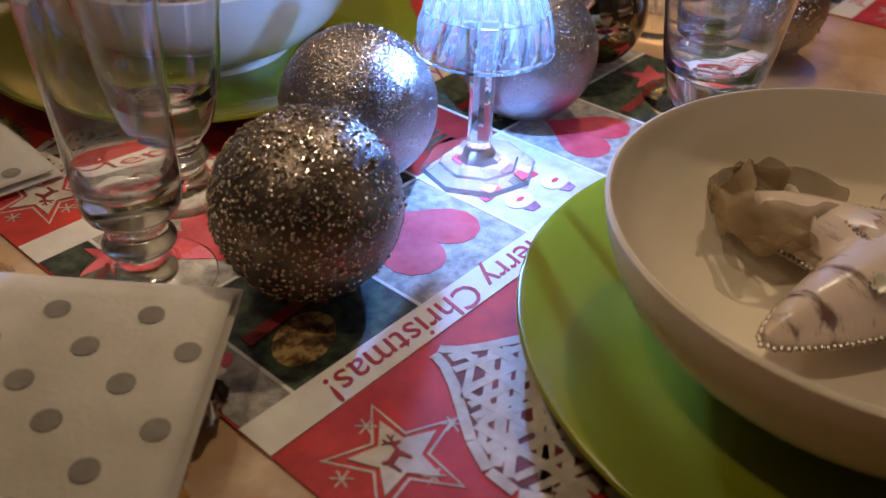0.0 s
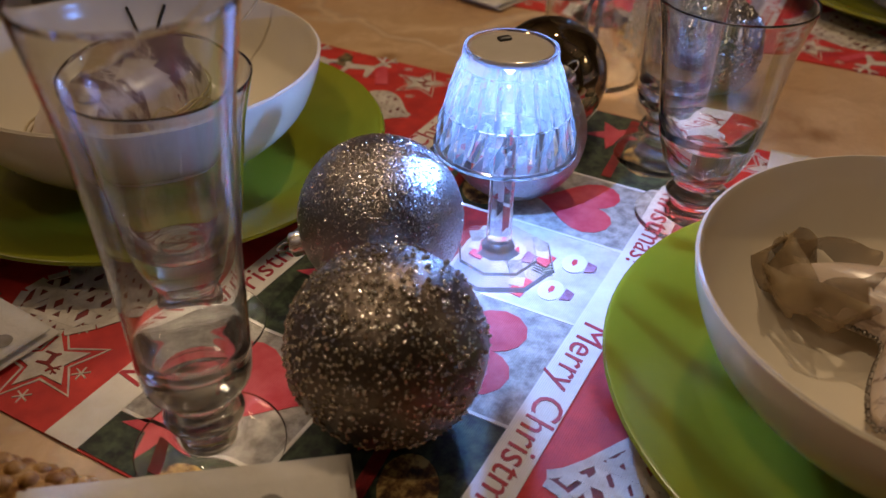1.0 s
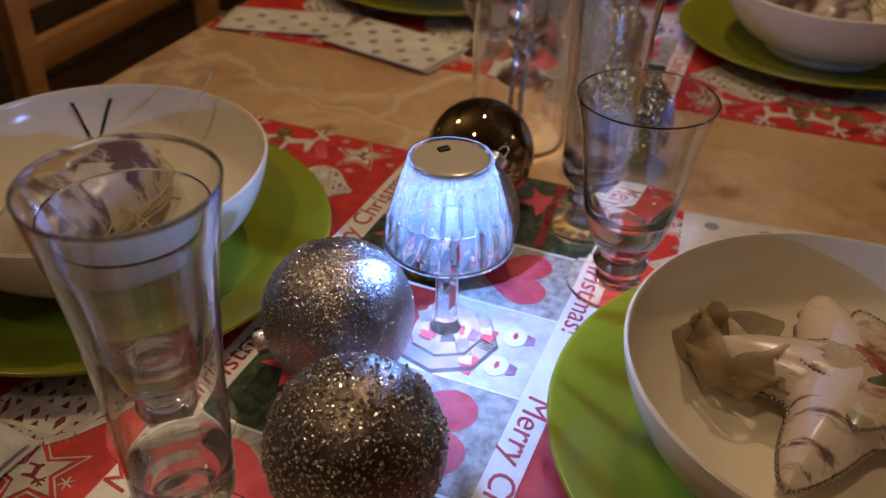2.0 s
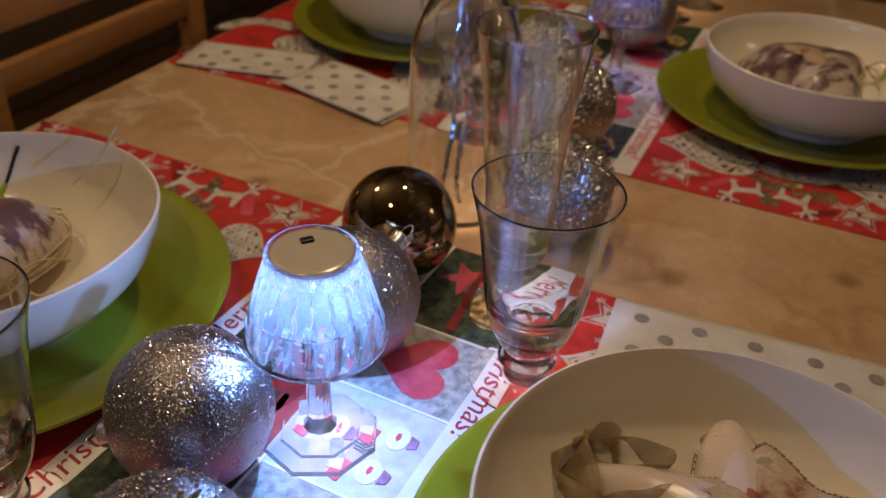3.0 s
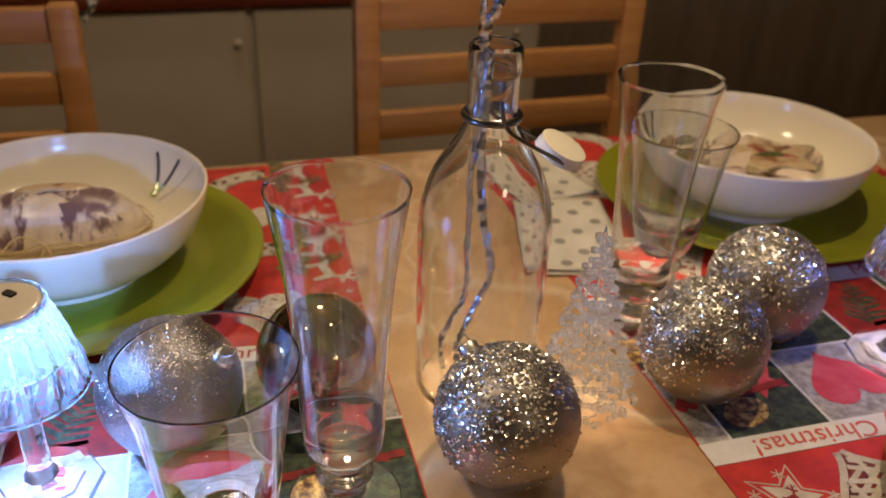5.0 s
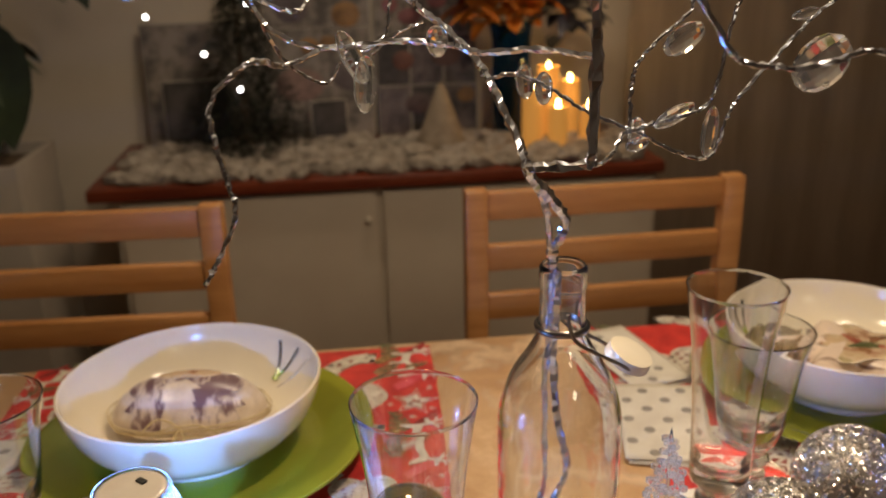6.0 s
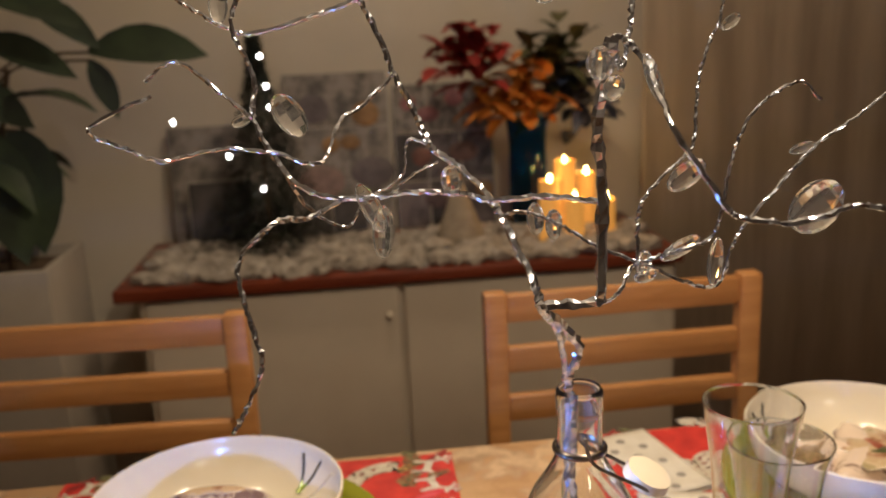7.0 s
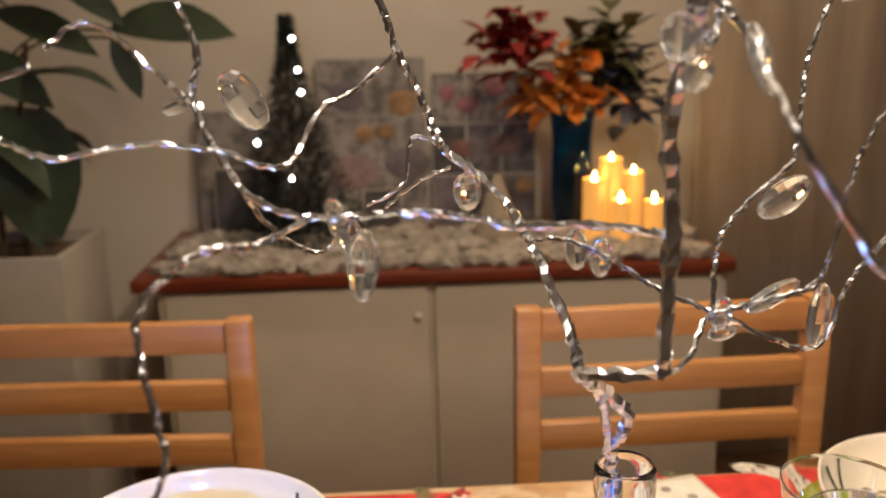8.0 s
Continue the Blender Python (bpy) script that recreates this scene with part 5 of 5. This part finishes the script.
def fir_tree(x, y, h):
    t = thing("small_fir_tree", "small dark artificial fir with tiny white lights", "Christmas tree", pose(x + SX, y, TOP + 0.01))
    part("trunk", lathe([(0, 0), (0.035, 0), (0.028, 0.03), (0.006, 0.04), (0.003, h), (0, h)], 12), STEM, t)
    rnd = random.Random(6)
    bm = bmesh.new()
    for k in range(7000):
        f = rnd.random() ** 1.7
        z = 0.045 + f * (h - 0.045)
        r = 0.180 * (1 - f) ** 1.5 * rnd.uniform(0.25, 1.05) + 0.006
        a = rnd.uniform(0, 2 * math.pi)
        p = Vector((r * math.cos(a), r * math.sin(a), z - r * 0.35))
        d = Vector((math.cos(a + rnd.uniform(-0.9, 0.9)), math.sin(a + rnd.uniform(-0.9, 0.9)), rnd.uniform(-0.6, 0.7))).normalized() * rnd.uniform(0.012, 0.024)
        w = d.cross(Vector((0.2, 0.4, 0.9))).normalized() * 0.0022
        bm.faces.new([bm.verts.new(q) for q in (p - w, p + d * 0.5 - w, p + d, p + d * 0.5 + w, p + w)])
    part("needles", bm, NEEDLE, t, "", False)
    for dx, dz in ((0.017, 0.464), (0.025, 0.396), (0.030, 0.347), (-0.194, 0.324), (-0.075, 0.238), (-0.002, 0.155)):
        part("fairy_light", ball(bmesh.new(), 0.0048, (dx, -0.04, dz), 12, 8), FAIRY, t)
    return t


fir_tree(-0.085, SY + 0.27, 0.515)


def card(x, z, w, h, y, deg, colours, label, rows=1, blots=()):
    t = thing("picture", label, "picture", pose(x + SX, y, z, -7, 0, deg), "pictures on the sideboard")
    part("board", box(bmesh.new(), -w / 2, w / 2, 0, 0.008, 0, h), mottled("card_stock", (0.34, 0.31, 0.27), (0.48, 0.44, 0.39), 9, 0.6, 0.05), t, "", False)
    n = len(colours) // rows
    for k, c in enumerate(colours):
        i, j = k % n, k // n
        cw, ch = w / n, h / rows
        m = mottled("printed_patch", tuple(v * 0.4 for v in c), tuple(min(1.0, v * 1.15) for v in c), 16 + 3 * k, 0.5, 0.0, lo=0.40, hi=0.58)
        part("printed_patch", box(bmesh.new(), -w / 2 + i * cw + 0.003, -w / 2 + (i + 1) * cw - 0.003, -0.003, -0.0002, j * ch + 0.003, (j + 1) * ch - 0.003), m, t, "", False)
    for k, (bx, bz, br, c) in enumerate(blots):
        bm = lathe(rounded([(0, 0, 0), (br, 0, 0), (br * 0.97, 0.0012), (0, 0.0016)], 2), 28)
        bmesh.ops.transform(bm, matrix=pose(bx, -0.0032 - 0.0002 * k, bz, 90, 0, 0) @ Matrix.Diagonal((1.0 + 0.3 * (k % 2), 0.9, 1, 1)), verts=bm.verts)
        part("printed_blot", bm, mottled("printed_blot", tuple(v * 0.5 for v in c), c, 30, 0.5, 0.0), t)
    return t


G, P, B_, O, D = (0.25, 0.22, 0.20), (0.34, 0.14, 0.15), (0.16, 0.13, 0.14), (0.36, 0.20, 0.08), (0.06, 0.05, 0.05)
card(-0.180, TOP + 0.004, 0.32, 0.30, SY + 0.42, 3, [G], "pale framed picture leaning on the wall behind a fir")
card(-0.205, TOP + 0.004, 0.16, 0.17, SY + 0.34, 6, [D], "dark picture card leaning on a frame")
card(0.095, TOP + 0.004, 0.27, 0.42, SY + 0.40, 0, [G, G, G], "pale picture board with faded printed patches", 3, ((0.075, 0.31, 0.034, O), (0.085, 0.16, 0.042, B_), (-0.02, 0.235, 0.022, O), (0.03, 0.24, 0.020, O), (-0.06, 0.33, 0.040, B_), (-0.05, 0.14, 0.045, (0.30, 0.20, 0.18)), (0.0, 0.06, 0.030, P)))
card(0.370, TOP + 0.004, 0.26, 0.38, SY + 0.40, -3, [B_, D, B_, D, B_, B_, G, G, G], "board of small reddish printed pictures", 3, ((-0.09, 0.33, 0.020, P), (-0.04, 0.30, 0.022, P), (0.03, 0.34, 0.024, P), (0.09, 0.31, 0.020, P), (-0.06, 0.19, 0.026, (0.20, 0.08, 0.06)), (0.05, 0.20, 0.028, (0.22, 0.12, 0.10)), (0.10, 0.10, 0.022, O), (-0.02, 0.08, 0.028, (0.15, 0.10, 0.10))))
card(0.115, TOP + 0.03, 0.09, 0.09, SY + 0.30, 10, [D], "small dark picture card")


def candle(x, y, h, r):
    t = thing("candle", "lit cream pillar candle glowing warm yellow", "candle", pose(x + SX, y, TOP + 0.006), "pillar candles")
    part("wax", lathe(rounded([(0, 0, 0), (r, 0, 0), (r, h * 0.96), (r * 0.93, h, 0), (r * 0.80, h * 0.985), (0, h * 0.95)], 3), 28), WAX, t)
    part("flame", lathe(rounded([(0, h * 0.96), (0.0050, h * 0.96 + 0.007), (0.0045, h * 0.96 + 0.014), (0, h * 0.96 + 0.028)], 3), 12), FLAME, t)
    return t


for cx, cy, ch, cr in ((0.589, 0.15, 0.145, 0.025), (0.636, 0.19, 0.182, 0.026), (0.640, 0.11, 0.105, 0.022), (0.700, 0.23, 0.145, 0.024), (0.724, 0.14, 0.095, 0.022)):
    candle(cx, SY + cy, ch, cr)
lamp("candle_light", (0.69, SY + 0.12, 0.20), 0.35, (1.0, 0.50, 0.14), 0.05)


def leaf_shape(bm, at, way, length, width, sag, face=(0, 0, 1)):
    way = Vector(way).normalized()
    sidev = way.cross(Vector(face)).normalized()
    rows = []
    for k in range(7):
        f = k / 6
        p = Vector(at) + way * length * f + Vector((0, 0, -sag * f * f))
        w = width * math.sin(math.pi * min(1.0, f * 0.96 + 0.04)) ** 0.8 * 0.5
        rows.append((bm.verts.new(p - sidev * w + Vector((0, 0, w * 0.35))), bm.verts.new(p), bm.verts.new(p + sidev * w + Vector((0, 0, w * 0.35)))))
    for a, b in zip(rows, rows[1:]):
        bm.faces.new((a[0], a[1], b[1], b[0])), bm.faces.new((a[1], a[2], b[2], b[1]))
    return bm


def bouquet(x, y):
    t = thing("bouquet", "bouquet of red and orange silk leaves in a blue glass vase", "flowers", pose(x + SX, y, TOP + 0.004))
    part("vase", lathe(rounded([(0, 0, 0), (0.036, 0, 0), (0.046, 0.07), (0.048, 0.15), (0.046, 0.23), (0.052, 0.285), (0.049, 0.285), (0.043, 0.23), (0.044, 0.15), (0.041, 0.07), (0.030, 0.006), (0, 0.006)], 3), 32), BLUE_GLASS, t, "blue glass vase")
    rnd = random.Random(12)
    tones = {"red_leaves": ((0.16, 0.008, 0.006), (0.34, 0.02, 0.012), (-0.140, 0.445), 80), "orange_leaves": ((0.34, 0.09, 0.008), (0.60, 0.22, 0.02), (-0.02, 0.345), 120), "green_leaves": ((0.03, 0.035, 0.012), (0.10, 0.09, 0.03), (0.075, 0.435), 70), "blue_leaves": ((0.008, 0.012, 0.03), (0.02, 0.03, 0.07), (0.105, 0.345), 80)}
    for name, (d, l, (ox, oz), n) in tones.items():
        bm = bmesh.new()
        for k in range(n):
            a, e = rnd.uniform(0, 2 * math.pi), rnd.uniform(-0.5, 1.0)
            p = Vector((ox + rnd.gauss(0, 0.035), rnd.gauss(-0.01, 0.03), oz + rnd.gauss(0, 0.035)))
            leaf_shape(bm, p, (math.cos(a), math.sin(a), e), rnd.uniform(0.05, 0.10), rnd.uniform(0.026, 0.048), 0.02)
        part(name, bm, mottled(name, d, l, 20, 0.6, 0.2), t, "", False)
    return t


bouquet(0.562, SY + 0.27)
gnome = thing("white_gnome", "small white felt cone figure standing in cotton", "ornament", pose(0.375 + SX, SY + 0.18, TOP + 0.006))
part("body", lathe(rounded([(0, 0, 0), (0.05, 0, 0), (0.055, 0.03), (0.040, 0.075), (0.012, 0.15), (0, 0.165)], 4), 24), FELT, gnome)


# ---- planter with a leafy plant ----
def planter():
    t = thing("planter", "tall white square planter beside the sideboard", "planter", pose(-0.689, 1.50, -0.75))
    for x0, x1, y0, y1 in ((-0.22, 0.22, -0.120, -0.104), (-0.22, 0.22, 0.124, 0.140), (-0.22, -0.204, -0.1035, 0.1235), (0.204, 0.22, -0.1035, 0.1235)):
        part("side_panel", box(bmesh.new(), x0, x1, y0, y1, 0, 0.753, 0.003), PLANTER, t)
    part("soil", box(bmesh.new(), -0.2035, 0.2035, -0.1035, 0.1235, 0.638, 0.728), STEM, t, "dark potting soil", False)
    return t


planter()
plant = thing("house_plant", "dark green house plant with broad drooping leaves in a planter", "plant", pose(-0.634, 1.51, -0.0220))
rnd = random.Random(21)
STEMS = [((-0.02, 0.02), (0.02, 0.0, 0.52)), ((0.05, 0.0), (0.12, -0.04, 0.42)), ((-0.08, 0.03), (-0.14, 0.0, 0.66)), ((0.02, -0.04), (-0.03, -0.10, 0.34))]
for k, ((fx, fy), top) in enumerate(STEMS):
    stem_pts = curve([(fx, fy, 0), (fx * 1.2, fy * 1.2, top[2] * 0.5), top], 8)
    part("stem", tube(bmesh.new(), stem_pts, 0.006, 8), STEM, plant)
    for j in range(3):
        p = stem_pts[min(len(stem_pts) - 1, 9 + 2 * j)]
        b = k * 1.1 + j * 2.4
        bm = leaf_shape(bmesh.new(), p, (math.cos(b), 0.6 * math.sin(b), rnd.uniform(-0.1, 0.35)), rnd.uniform(0.16, 0.24), rnd.uniform(0.07, 0.10), rnd.uniform(0.06, 0.16))
        part("leaf", bm, LEAF, plant)
# long leaves that reach over the sideboard
LONG = [((0.27, 0.0, 0.445), (1, 0, 0.05), 0.24, 0.085, 0.03), ((0.27, 0.0, 0.43), (0.35, 0, -1), 0.13, 0.05, 0.0), ((0.06, -0.02, 0.48), (1, 0, -0.35), 0.20, 0.065, 0.02), ((0.12, -0.04, 0.30), (0.1, -0.1, -1), 0.26, 0.13, 0.0),
        ((0.06, -0.06, 0.30), (0.25, -0.2, -1), 0.28, 0.13, 0.0), ((0.16, 0.0, 0.55), (1, 0, -0.6), 0.16, 0.06, 0.02), ((0.02, -0.04, 0.60), (0.9, 0, -0.2), 0.26, 0.09, 0.05), ((0.10, 0.02, 0.62), (0.9, 0.1, 0.3), 0.24, 0.09, 0.04), ((0.0, -0.05, 0.40), (1, 0, -0.5), 0.18, 0.08, 0.02)]
for at, way, ln, wd, sag in LONG:
    part("leaf", leaf_shape(bmesh.new(), at, way, ln, wd, sag, (0.15, -1, 0.35)), LEAF, plant)
    part("stem", tube(bmesh.new(), curve([(0.0, 0.0, at[2] - 0.12), (at[0] * 0.45, at[1], at[2] - 0.01), at], 6), 0.003, 6), STEM, plant)
